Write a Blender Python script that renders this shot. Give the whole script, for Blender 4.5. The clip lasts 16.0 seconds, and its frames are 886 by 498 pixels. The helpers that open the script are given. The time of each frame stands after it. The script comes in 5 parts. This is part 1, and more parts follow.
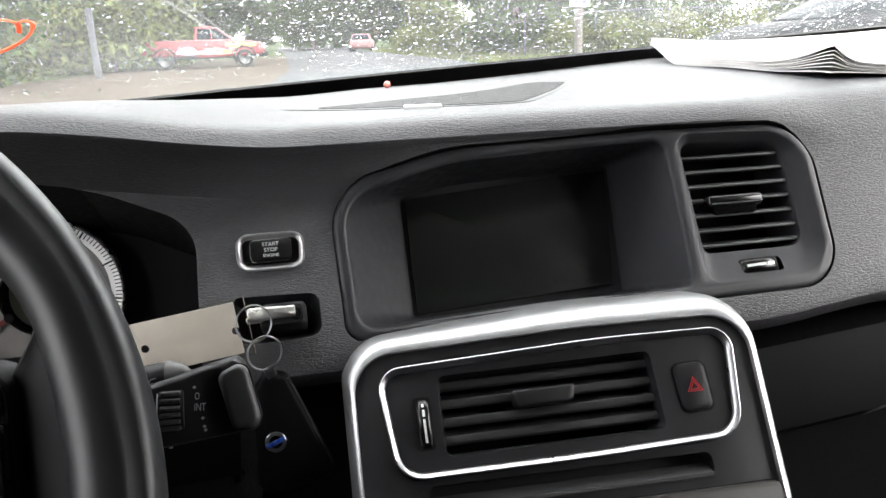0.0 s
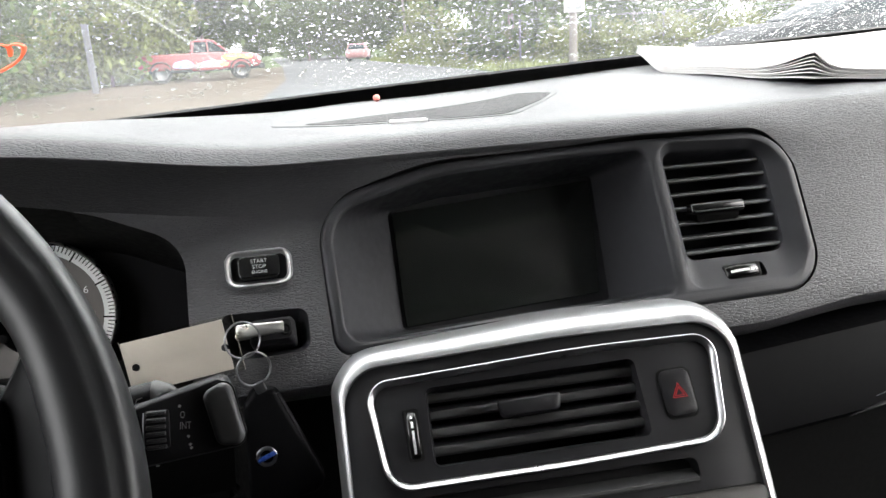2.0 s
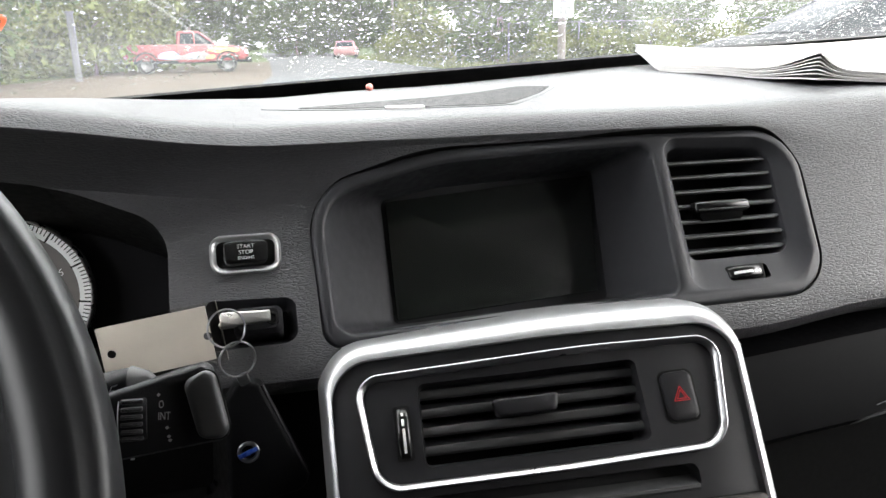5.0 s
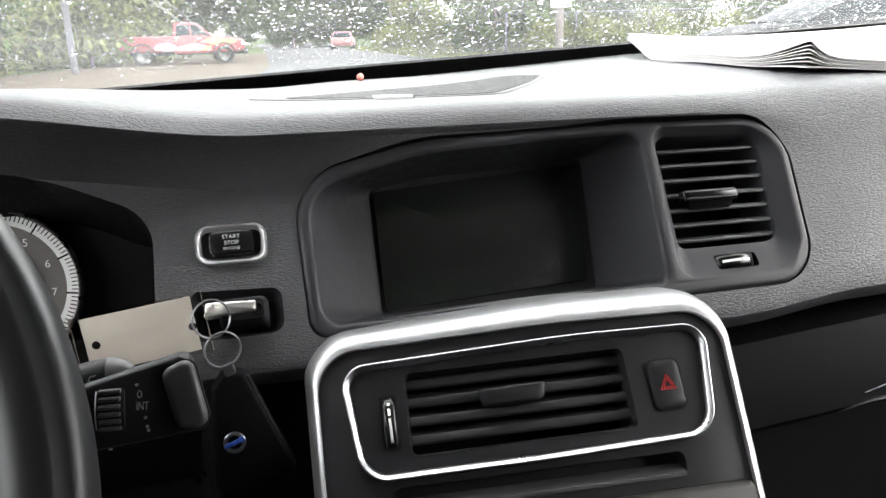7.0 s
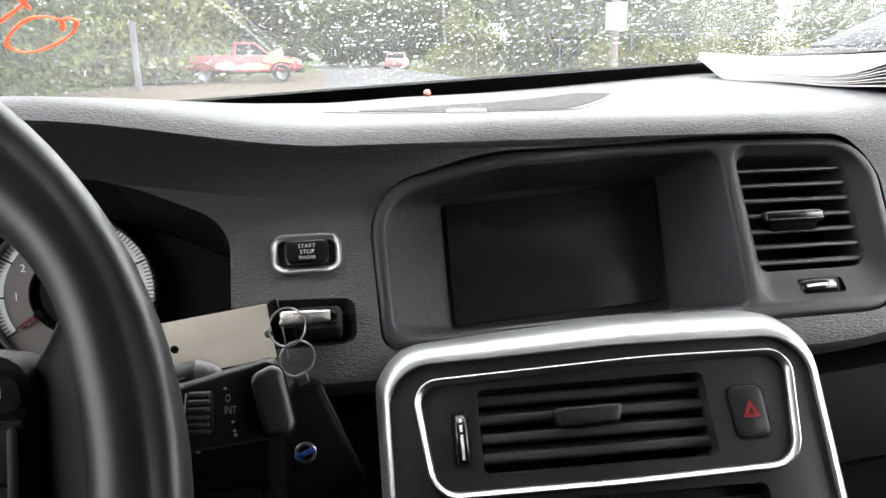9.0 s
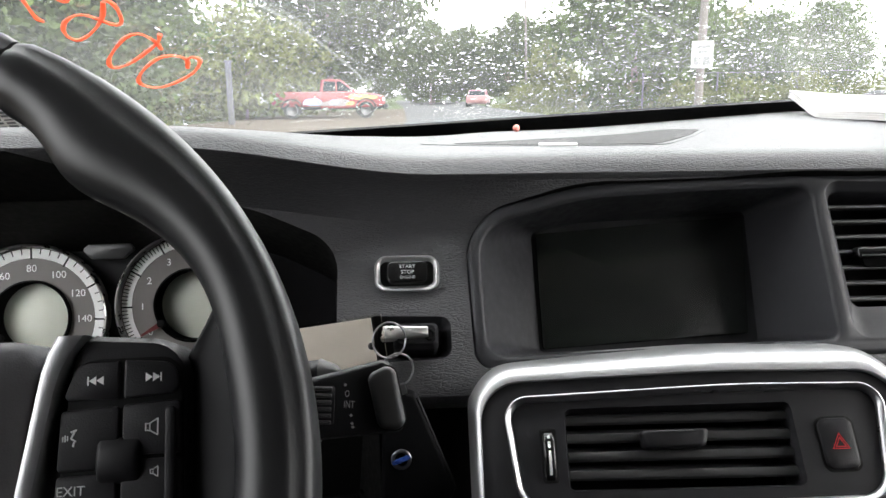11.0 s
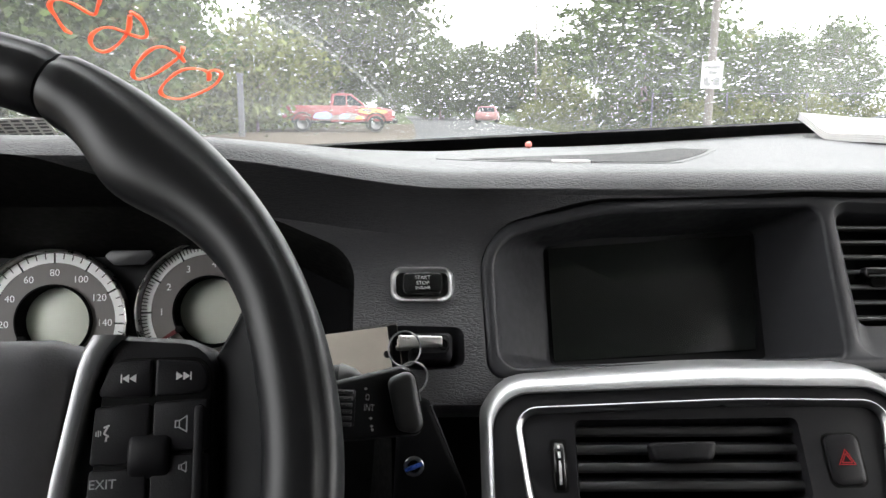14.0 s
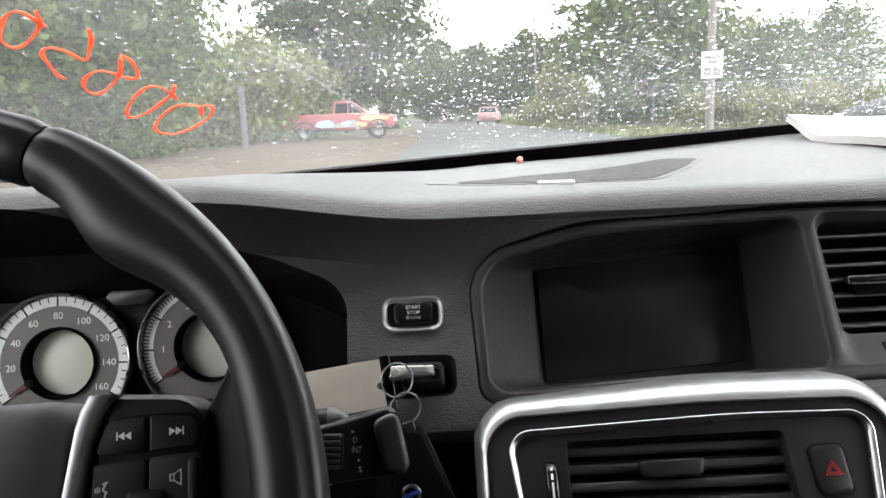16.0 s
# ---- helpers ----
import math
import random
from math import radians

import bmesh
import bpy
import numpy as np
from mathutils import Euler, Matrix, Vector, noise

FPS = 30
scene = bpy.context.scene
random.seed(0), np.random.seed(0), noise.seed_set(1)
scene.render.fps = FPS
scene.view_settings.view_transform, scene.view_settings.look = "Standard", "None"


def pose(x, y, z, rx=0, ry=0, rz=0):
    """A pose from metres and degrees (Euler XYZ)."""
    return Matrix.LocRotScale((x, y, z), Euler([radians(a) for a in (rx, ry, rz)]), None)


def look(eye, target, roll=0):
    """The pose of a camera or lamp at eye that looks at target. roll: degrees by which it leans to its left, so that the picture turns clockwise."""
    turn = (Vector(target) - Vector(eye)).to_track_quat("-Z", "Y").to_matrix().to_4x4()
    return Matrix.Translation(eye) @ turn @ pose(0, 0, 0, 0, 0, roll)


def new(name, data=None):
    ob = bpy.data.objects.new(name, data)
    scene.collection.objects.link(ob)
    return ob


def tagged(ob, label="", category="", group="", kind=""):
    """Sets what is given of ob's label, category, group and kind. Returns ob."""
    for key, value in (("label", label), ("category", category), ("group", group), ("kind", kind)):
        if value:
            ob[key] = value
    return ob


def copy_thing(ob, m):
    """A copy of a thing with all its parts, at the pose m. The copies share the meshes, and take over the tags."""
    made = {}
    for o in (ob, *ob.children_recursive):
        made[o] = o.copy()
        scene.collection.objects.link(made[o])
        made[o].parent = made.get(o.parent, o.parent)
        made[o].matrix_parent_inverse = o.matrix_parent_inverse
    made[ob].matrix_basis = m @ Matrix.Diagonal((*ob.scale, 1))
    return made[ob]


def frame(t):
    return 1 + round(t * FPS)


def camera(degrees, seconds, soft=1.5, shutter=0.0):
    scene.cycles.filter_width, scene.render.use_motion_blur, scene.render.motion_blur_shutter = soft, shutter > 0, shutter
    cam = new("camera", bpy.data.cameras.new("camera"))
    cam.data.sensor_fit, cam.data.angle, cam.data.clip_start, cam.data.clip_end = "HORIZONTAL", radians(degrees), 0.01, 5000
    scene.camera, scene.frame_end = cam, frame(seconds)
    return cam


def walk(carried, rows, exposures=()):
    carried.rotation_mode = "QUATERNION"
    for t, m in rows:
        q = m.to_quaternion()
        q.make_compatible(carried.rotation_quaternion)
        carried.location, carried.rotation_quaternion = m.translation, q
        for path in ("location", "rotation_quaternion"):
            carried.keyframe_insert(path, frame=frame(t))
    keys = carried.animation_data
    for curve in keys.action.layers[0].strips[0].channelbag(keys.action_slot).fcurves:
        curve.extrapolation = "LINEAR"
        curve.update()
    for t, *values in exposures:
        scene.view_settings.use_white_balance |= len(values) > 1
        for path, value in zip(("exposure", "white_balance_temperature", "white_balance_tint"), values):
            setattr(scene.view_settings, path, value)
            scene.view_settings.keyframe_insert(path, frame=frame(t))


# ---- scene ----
from collections import defaultdict

EXPO = 2.15
cam = camera(61.99, 16.0)
# seconds, eye, yaw to the left, pitch up, lean
ROWS = [
    (0, -0.2335, 0.0001, 1.1508, -14.85, -16.26, -1.99),
    (0.5, -0.2310, 0.0032, 1.1519, -15.49, -16.46, -2.53),
    (1, -0.2289, 0.0036, 1.1539, -16.08, -16.62, -2.96),
    (1.5, -0.2294, 0.0040, 1.1521, -16.11, -16.68, -2.53),
    (2, -0.2258, -0.0081, 1.1560, -14.86, -15.70, -3.20),
    (2.5, -0.2261, -0.0067, 1.1550, -15.40, -15.58, -3.21),
    (3, -0.2275, -0.0092, 1.1565, -15.07, -15.57, -3.61),
    (3.5, -0.2280, -0.0070, 1.1585, -15.00, -16.14, -3.42),
    (4, -0.2284, 0.0018, 1.1521, -15.61, -15.95, -3.11),
    (4.2, -0.2333, 0.0102, 1.1445, -16.01, -15.08, -1.35),
    (6.3, -0.2226, 0.0126, 1.1450, -16.93, -17.06, -1.37),
    (6.5, -0.2227, 0.0100, 1.1450, -16.96, -16.57, -1.60),
    (7, -0.2226, 0.0107, 1.1432, -16.41, -16.37, -1.31),
    (7.5, -0.2248, 0.0137, 1.1406, -17.18, -16.34, -0.51),
    (8, -0.2242, 0.0150, 1.1399, -17.30, -16.73, -0.48),
    (8.5, -0.2268, 0.0185, 1.1378, -17.22, -17.45, 0.07),
    (8.7, -0.2342, 0.0198, 1.1380, -15.44, -16.11, -0.19),
    (10.8, -0.2452, -0.0002, 1.1391, -7.41, -12.25, -1.21),
    (11, -0.2541, -0.0067, 1.1378, -6.58, -11.94, -0.52),
    (11.5, -0.2573, -0.0162, 1.1401, -5.18, -11.06, -0.44),
    (12, -0.2586, -0.0198, 1.1415, -5.16, -10.61, -0.34),
    (12.5, -0.2607, -0.0210, 1.1419, -5.43, -10.16, -0.30),
    (13, -0.2603, -0.0177, 1.1386, -5.92, -10.66, 0.24),
    (13.5, -0.2635, -0.0178, 1.1378, -5.78, -10.75, 0.46),
    (14, -0.2609, -0.0175, 1.1380, -6.05, -10.76, 0.48),
    (14.5, -0.2624, -0.0178, 1.1382, -6.26, -10.63, 0.46),
    (15, -0.2592, -0.0182, 1.1401, -6.34, -10.49, 0.17),
    (15.5, -0.2583, -0.0183, 1.1425, -6.47, -10.71, -0.18),
    (16, -0.2477, -0.0278, 1.1583, -5.40, -10.57, -2.36),
]
walk(cam, [(t, pose(x, y, z, 90 + pitch, 0, yaw) @ pose(0, 0, 0, 0, 0, lean)) for t, x, y, z, yaw, pitch, lean in ROWS],
     exposures=[(0.0, EXPO + 0.3), (4.0, EXPO + 0.28), (8.5, EXPO + 0.42), (11.0, EXPO + 0.15), (12.5, EXPO + 0.05), (16.0, EXPO - 0.05)])

# ---- world and light: a bright overcast day ----
world = bpy.data.worlds.new("overcast_sky")
scene.world = world
world.use_nodes = True
wn, wl = world.node_tree.nodes, world.node_tree.links
sky = wn.new("ShaderNodeTexSky")
sky.sky_type = "NISHITA"
sky.sun_disc = False
sky.sun_elevation, sky.sun_rotation = radians(35), radians(115)
sky.air_density, sky.dust_density, sky.ozone_density = 1.0, 6.0, 1.0
cloud = wn.new("ShaderNodeHueSaturation")
cloud.inputs["Saturation"].default_value = 0.18
wl.new(sky.outputs["Color"], cloud.inputs["Color"])
deck = wn.new("ShaderNodeMix")
deck.data_type = "RGBA"
deck.inputs["Factor"].default_value = 0.75
deck.inputs["B"].default_value = (9.5, 9.55, 9.6, 1)
wl.new(cloud.outputs["Color"], deck.inputs["A"])
wl.new(deck.outputs["Result"], wn["Background"].inputs["Color"])
wn["Background"].inputs["Strength"].default_value = 0.15
sun = new("sun", bpy.data.lights.new("sun", "SUN"))
sun.data.energy, sun.data.angle, sun.data.color = 0.5, radians(40), (1.0, 0.98, 0.95)
sun.matrix_world = look((26, -12, 20), (0, 0, 0))


# ---- materials ----
def material(name, color, rough=0.5, metal=0.0, vary=0.12, scale=60.0, bump=0.0, bump_scale=None, stretch=(1, 1, 1),
             coat=0.0, spec=0.5, wrinkled=False, rand=0.0, rough_vary=0.08):
    m = bpy.data.materials.new(name)
    m.use_nodes = True
    n, l = m.node_tree.nodes, m.node_tree.links
    b = n["Principled BSDF"]
    b.inputs["Roughness"].default_value = rough
    b.inputs["Metallic"].default_value = metal
    b.inputs["Specular IOR Level"].default_value = spec
    b.inputs["Coat Weight"].default_value = coat
    co = n.new("ShaderNodeTexCoord")
    mp = n.new("ShaderNodeMapping")
    mp.inputs["Scale"].default_value = stretch
    l.new(co.outputs["Object"], mp.inputs["Vector"])
    big, fine = n.new("ShaderNodeTexNoise"), n.new("ShaderNodeTexNoise")
    big.inputs["Scale"].default_value, fine.inputs["Scale"].default_value = scale * 0.18, scale
    fine.inputs["Detail"].default_value = 4
    l.new(mp.outputs[0], big.inputs["Vector"])
    l.new(mp.outputs[0], fine.inputs["Vector"])
    add = n.new("ShaderNodeMath")
    add.operation = "ADD"
    l.new(big.outputs["Fac"], add.inputs[0])
    l.new(fine.outputs["Fac"], add.inputs[1])
    val = add.outputs[0]
    if rand:
        info, mul, add2 = n.new("ShaderNodeObjectInfo"), n.new("ShaderNodeMath"), n.new("ShaderNodeMath")
        mul.operation, mul.inputs[1].default_value = "MULTIPLY", rand
        add2.operation = "ADD"
        l.new(info.outputs["Random"], mul.inputs[0])
        l.new(mul.outputs[0], add2.inputs[0])
        l.new(val, add2.inputs[1])
        val = add2.outputs[0]
    ramp = n.new("ShaderNodeMapRange")
    ramp.inputs["From Min"].default_value, ramp.inputs["From Max"].default_value = 0.6, 1.4
    ramp.inputs["To Min"].default_value, ramp.inputs["To Max"].default_value = 1 - vary, 1 + vary
    l.new(val, ramp.inputs["Value"])
    mix = n.new("ShaderNodeVectorMath")
    mix.operation = "SCALE"
    mix.inputs[0].default_value = color[:3]
    l.new(ramp.outputs[0], mix.inputs["Scale"])
    l.new(mix.outputs[0], b.inputs["Base Color"])
    rr = n.new("ShaderNodeMapRange")
    rr.inputs["From Min"].default_value, rr.inputs["From Max"].default_value = 0.3, 0.7
    rr.inputs["To Min"].default_value, rr.inputs["To Max"].default_value = max(rough - rough_vary, 0.02), min(rough + rough_vary, 1)
    l.new(fine.outputs["Fac"], rr.inputs["Value"])
    l.new(rr.outputs[0], b.inputs["Roughness"])
    if bump:
        bp = n.new("ShaderNodeBump")
        bp.inputs["Strength"].default_value = 1.0
        bp.inputs["Distance"].default_value = bump
        if wrinkled:
            warp, cen, amp, bent = n.new("ShaderNodeTexNoise"), n.new("ShaderNodeVectorMath"), n.new("ShaderNodeVectorMath"), n.new("ShaderNodeVectorMath")
            warp.inputs["Scale"].default_value, warp.inputs["Detail"].default_value = bump_scale * 0.55, 1.5
            l.new(mp.outputs[0], warp.inputs["Vector"])
            cen.operation, cen.inputs[1].default_value = "SUBTRACT", (0.5, 0.5, 0.5)
            l.new(warp.outputs["Color"], cen.inputs[0])
            amp.operation, amp.inputs["Scale"].default_value = "SCALE", 1.9 / bump_scale
            l.new(cen.outputs[0], amp.inputs[0])
            bent.operation = "ADD"
            l.new(mp.outputs[0], bent.inputs[0])
            l.new(amp.outputs[0], bent.inputs[1])
            cell, lim = n.new("ShaderNodeTexVoronoi"), n.new("ShaderNodeMapRange")
            cell.feature = "DISTANCE_TO_EDGE"
            cell.inputs["Scale"].default_value = bump_scale
            l.new(bent.outputs[0], cell.inputs["Vector"])
            lim.interpolation_type = "SMOOTHERSTEP"
            lim.inputs["From Min"].default_value, lim.inputs["From Max"].default_value = -0.12, 0.26
            l.new(cell.outputs["Distance"], lim.inputs["Value"])
            l.new(lim.outputs[0], bp.inputs["Height"])
        else:
            tn = n.new("ShaderNodeTexNoise")
            tn.inputs["Scale"].default_value = bump_scale or scale
            tn.inputs["Detail"].default_value = 5
            l.new(mp.outputs[0], tn.inputs["Vector"])
            l.new(tn.outputs["Fac"], bp.inputs["Height"])
        l.new(bp.outputs[0], b.inputs["Normal"])
    return m


def glassy(name, color=(1, 1, 1), rough=0.0, ior=1.45):
    m = bpy.data.materials.new(name)
    m.use_nodes = True
    b = m.node_tree.nodes["Principled BSDF"]
    b.inputs["Base Color"].default_value = (*color, 1)
    b.inputs["Roughness"].default_value = rough
    b.inputs["IOR"].default_value = ior
    b.inputs["Transmission Weight"].default_value = 1.0
    return m


M = dict(
    leather=material("grained_dash_vinyl", (0.043, 0.0425, 0.046), 0.48, spec=0.55, vary=0.05, scale=400, bump=0.00030, bump_scale=640, stretch=(0.33, 1.0, 1.0), wrinkled=True, rough_vary=0.03),
    matte=material("matte_black_plastic", (0.0118, 0.0115, 0.0130), 0.48, spec=0.22, vary=0.15, scale=300, bump=0.00015, bump_scale=1400),
    # one black for plastic parts and for shade on recess walls
    dark=material("black_plastic_and_shade", (0.005, 0.005, 0.005), 0.70, spec=0.12, vary=0.15, scale=200),
    rubber=material("soft_touch_surround", (0.0225, 0.0225, 0.0255), 0.50, spec=0.34, vary=0.08, scale=150, bump=0.00006, bump_scale=1500),
    panel=material("charcoal_panel_plastic", (0.0108, 0.0105, 0.0120), 0.48, spec=0.25, vary=0.10, scale=220, bump=0.00005, bump_scale=1600),
    slat=material("vent_slat_plastic", (0.020, 0.020, 0.021), 0.40, spec=0.75, vary=0.10, scale=250),
    silver=material("satin_silver_trim", (0.58, 0.58, 0.59), 0.40, 1.0, vary=0.05, scale=420, rough_vary=0.06),
    chrome=material("bright_chrome", (0.36, 0.36, 0.37), 0.29, 1.0, vary=0.03, scale=60, rough_vary=0.02),
    steel=material("dull_key_steel", (0.70, 0.69, 0.67), 0.30, 1.0, vary=0.05, scale=120),
    gloss=material("gloss_black_plastic", (0.006, 0.006, 0.006), 0.22, spec=0.4, vary=0.1, scale=150, rough_vary=0.02),
    wheel_leather=material("worn_smooth_leather", (0.0085, 0.0085, 0.0095), 0.40, spec=0.44, vary=0.06, scale=60, bump=0.00003, bump_scale=700, rough_vary=0.02),
    web_leather=material("dull_hub_leather", (0.006, 0.006, 0.007), 0.50, spec=0.13, vary=0.08, scale=60, bump=0.00005, bump_scale=900),
    screen=material("dark_display_glass", (0.010, 0.0118, 0.0106), 0.24, spec=0.95, vary=0.1, scale=40, rough_vary=0.02),
    # deepest black, for shade under the vent tab and in the dial wells
    void=material("deep_shade_black", (0.0025, 0.0025, 0.0025), 0.8, spec=0.04, vary=0.1, scale=100),
    airbag=material("soft_airbag_vinyl", (0.074, 0.073, 0.077), 0.55, spec=0.25, vary=0.1, scale=200, bump=0.0001, bump_scale=1300),
    trim=material("brushed_spoke_trim", (0.45, 0.45, 0.46), 0.36, 1.0, vary=0.05, scale=200, rough_vary=0.03),
    white=material("white_print", (0.75, 0.75, 0.74), 0.5, vary=0.05, scale=100),
    faded=material("worn_grey_print", (0.46, 0.46, 0.46), 0.55, vary=0.2, scale=900),
    red=material("red_symbol", (0.46, 0.014, 0.02), 0.4, vary=0.15, scale=400),
    paper=material("newsprint_page", (0.47, 0.46, 0.45), 0.85, spec=0.2, vary=0.06, scale=40, bump=0.0004, bump_scale=60),
    ink=material("grey_ink", (0.45, 0.45, 0.45), 0.8, vary=0.2, scale=300),
    card=material("cream_card_tag", (0.56, 0.51, 0.44), 0.7, vary=0.07, scale=60),
    # lighter grey for ribs, and for lips that look lit
    rib=material("rib_and_lit_part_plastic", (0.042, 0.042, 0.043), 0.45, spec=0.35, vary=0.1, scale=400),
)


# ---- helpers of shape ----
def plane_at(px, py, pz, yaw, lean, roll=0.0):
    """A local frame on a leaning face: x along it, y up it, z out of it towards the seats."""
    y, k = radians(yaw), radians(lean)
    n = Vector((math.sin(y) * math.cos(k), -math.cos(y) * math.cos(k), math.sin(k)))
    u = Vector((math.cos(y), math.sin(y), 0))
    v = n.cross(u)
    m = Matrix((u, v, n)).transposed().to_4x4()
    m.translation = (px, py, pz)
    return m @ pose(0, 0, 0, 0, 0, roll)


FACE = plane_at(-0.06, 0.456, 1.027, -3.3, 30)
STACK = plane_at(-0.065, 0.375, 0.938, -10.6, 35, 2.7)
DIALS = plane_at(-0.44, 0.555, 0.98, 0, 14)
WHEEL = plane_at(-0.46, 0.256, 0.998, 0.5, 23.2)


def thing(name, m, label, category, group="", kind=""):
    ob = new(name)
    ob.empty_display_size = 0.02
    ob.matrix_basis = m
    return tagged(ob, label, category, group, kind)


def mesh_of(name, bm, mat, smooth=40):
    bmesh.ops.recalc_face_normals(bm, faces=bm.faces)
    me = bpy.data.meshes.new(name)
    bm.to_mesh(me)
    bm.free()
    me.materials.append(mat)
    if smooth:
        me.shade_smooth()
        me.set_sharp_from_angle(angle=radians(smooth))
    return me


def part(name, bm, mat, parent=None, label="", smooth=40, at=None):
    ob = new(name, mesh_of(name, bm, mat, smooth))
    ob.parent = parent
    if at is not None:
        ob.matrix_basis = at
    return tagged(ob, label) if label else ob


def rounded(corners, radii, n=6):
    """A closed outline with rounded corners, n + 1 points to a corner."""
    out, k = [], len(corners)
    for i in range(k):
        p, a, b = Vector(corners[i]), Vector(corners[i - 1]), Vector(corners[(i + 1) % k])
        r = radii[i] if isinstance(radii, (list, tuple)) else radii
        da, db = (a - p).normalized(), (b - p).normalized()
        half = da.angle(db) / 2
        cut = min(r / max(math.tan(half), 1e-4), (a - p).length * 0.49, (b - p).length * 0.49)
        r = cut * math.tan(half)
        c = p + (da + db).normalized() * (r / math.sin(half))
        s, e = p + da * cut - c, p + db * cut - c
        for j in range(n + 1):
            q = (s * (1 - j / n) + e * (j / n))
            out.append(c + q.normalized() * r if q.length > 1e-9 else p)
    return out


def box2(u0, u1, v0, v1):
    return [(u0, v0), (u1, v0), (u1, v1), (u0, v1)]


def box2v(u0, u1, v0, v1):
    return [Vector(p) for p in box2(u0, u1, v0, v1)]


def inset(loop, d):
    """The outline moved inwards by d (counter-clockwise outlines)."""
    out, k = [], len(loop)
    for i in range(k):
        t = (loop[(i + 1) % k] - loop[i - 1]).normalized()
        out.append(loop[i] + Vector((-t.y, t.x)) * d)
    return out


def at_w(loop, w):
    return [Vector((p[0], p[1], w)) for p in loop]


def loft(loops, cap0=False, cap1=False, bm=None, closed=True):
    bm = bm or bmesh.new()
    rows = [[bm.verts.new(p) for p in lp] for lp in loops]
    k = len(rows[0])
    for a, b in zip(rows, rows[1:]):
        for i in range(k if closed else k - 1):
            j = (i + 1) % k
            bm.faces.new((a[i], a[j], b[j], b[i]))
    if cap0:
        bm.faces.new(rows[0][::-1])
    if cap1:
        bm.faces.new(rows[-1])
    return bm


def slab(outline, w0, w1, edge=0.001, bm=None):
    """A plate from w0 to w1 with rounded upper edges."""
    return loft([at_w(outline, w0), at_w(outline, w1 - edge), at_w(inset(outline, edge * 0.3), w1 - edge * 0.3), at_w(inset(outline, edge), w1)],
                True, True, bm)


def tube(path, r, n=10, closed=False, bm=None, flat=1.0):
    """A round bar along a path of points; r may change along it."""
    pts = [Vector(p) for p in path]
    loops, k = [], len(pts)
    up = Vector((0, 0, 1))
    for i, p in enumerate(pts):
        a = pts[i - 1] if i or closed else p
        b = pts[(i + 1) % k] if i < k - 1 or closed else p
        t = (b - a).normalized()
        s = t.cross(up)
        s = s.normalized() if s.length > 1e-3 else Vector((1, 0, 0))
        q = s.cross(t)
        ri = r[i] if isinstance(r, (list, tuple)) else r
        loops.append([p + s * ri * math.cos(2 * math.pi * j / n) + q * ri * flat * math.sin(2 * math.pi * j / n) for j in range(n)])
    if closed:
        loops.append(loops[0])
        bm = loft(loops, bm=bm)
        bmesh.ops.remove_doubles(bm, verts=bm.verts, dist=1e-7)
        return bm
    return loft(loops, True, True, bm)


def box(bm, x0, x1, y0, y1, z0, z1, bevel=0.0):
    made = bmesh.ops.create_cube(bm, size=1.0, matrix=Matrix.Translation(((x0 + x1) / 2, (y0 + y1) / 2, (z0 + z1) / 2)) @ Matrix.Diagonal((x1 - x0, y1 - y0, z1 - z0, 1)))
    if bevel:
        edges = {e for v in made["verts"] for e in v.link_edges}
        bmesh.ops.bevel(bm, geom=list(edges), offset=bevel, segments=3, affect="EDGES", profile=0.5)
    return bm


def carve(ob, cutters, lining=None):
    """Cuts the given bmeshes (with their poses) out of ob; lining is the material of the cut walls."""
    made = []
    if lining:
        ob.data.materials.append(lining)
    for bm, m in cutters:
        c = new("cutter", mesh_of("cutter", bm, ob.data.materials[0], 0))
        c.matrix_basis = m
        if lining:
            slot = len(ob.data.materials) - 1
            for _ in range(slot):
                c.data.materials.append(lining)
            c.data.polygons.foreach_set("material_index", [slot] * len(c.data.polygons))
        mod = ob.modifiers.new("cut", "BOOLEAN")
        mod.operation, mod.solver, mod.object = "DIFFERENCE", "EXACT", c
        made.append(c)
    bpy.context.view_layer.update()
    old = ob.data
    me = bpy.data.meshes.new_from_object(ob.evaluated_get(bpy.context.evaluated_depsgraph_get()))
    ob.modifiers.clear()
    ob.data = me
    bpy.data.meshes.remove(old)
    for c in made:
        bpy.data.objects.remove(c)
    me.shade_smooth()
    me.set_sharp_from_angle(angle=radians(35))
    return ob


def lettering(name, text, size, m, mat, parent, depth=0.00008, label="", turn=0.0):
    """Letters of the built-in font, centred, as a mesh."""
    cu = bpy.data.curves.new(name, "FONT")
    cu.body, cu.size, cu.align_x, cu.align_y, cu.extrude = text, size, "CENTER", "CENTER", depth
    cu.resolution_u = 3
    tmp = new("tmp", cu)
    bpy.context.view_layer.update()
    me = bpy.data.meshes.new_from_object(tmp.evaluated_get(bpy.context.evaluated_depsgraph_get()))
    bpy.data.objects.remove(tmp)
    bpy.data.curves.remove(cu)
    me.materials.clear()
    me.materials.append(mat)
    ob = new(name, me)
    ob.parent = parent
    ob.matrix_basis = m
    return tagged(ob, label) if label else ob


def step(a, b, x):
    t = min(max((x - a) / (b - a), 0), 1)
    return t * t * (3 - 2 * t)


# ---- dashboard ----
def hood(x):
    return step(-0.20, -0.38, x) * step(-0.72, -0.60, x)


def face_y(x, z):
    return 0.456 - 0.0577 * (x + 0.06) + 0.578 * (z - 1.027)


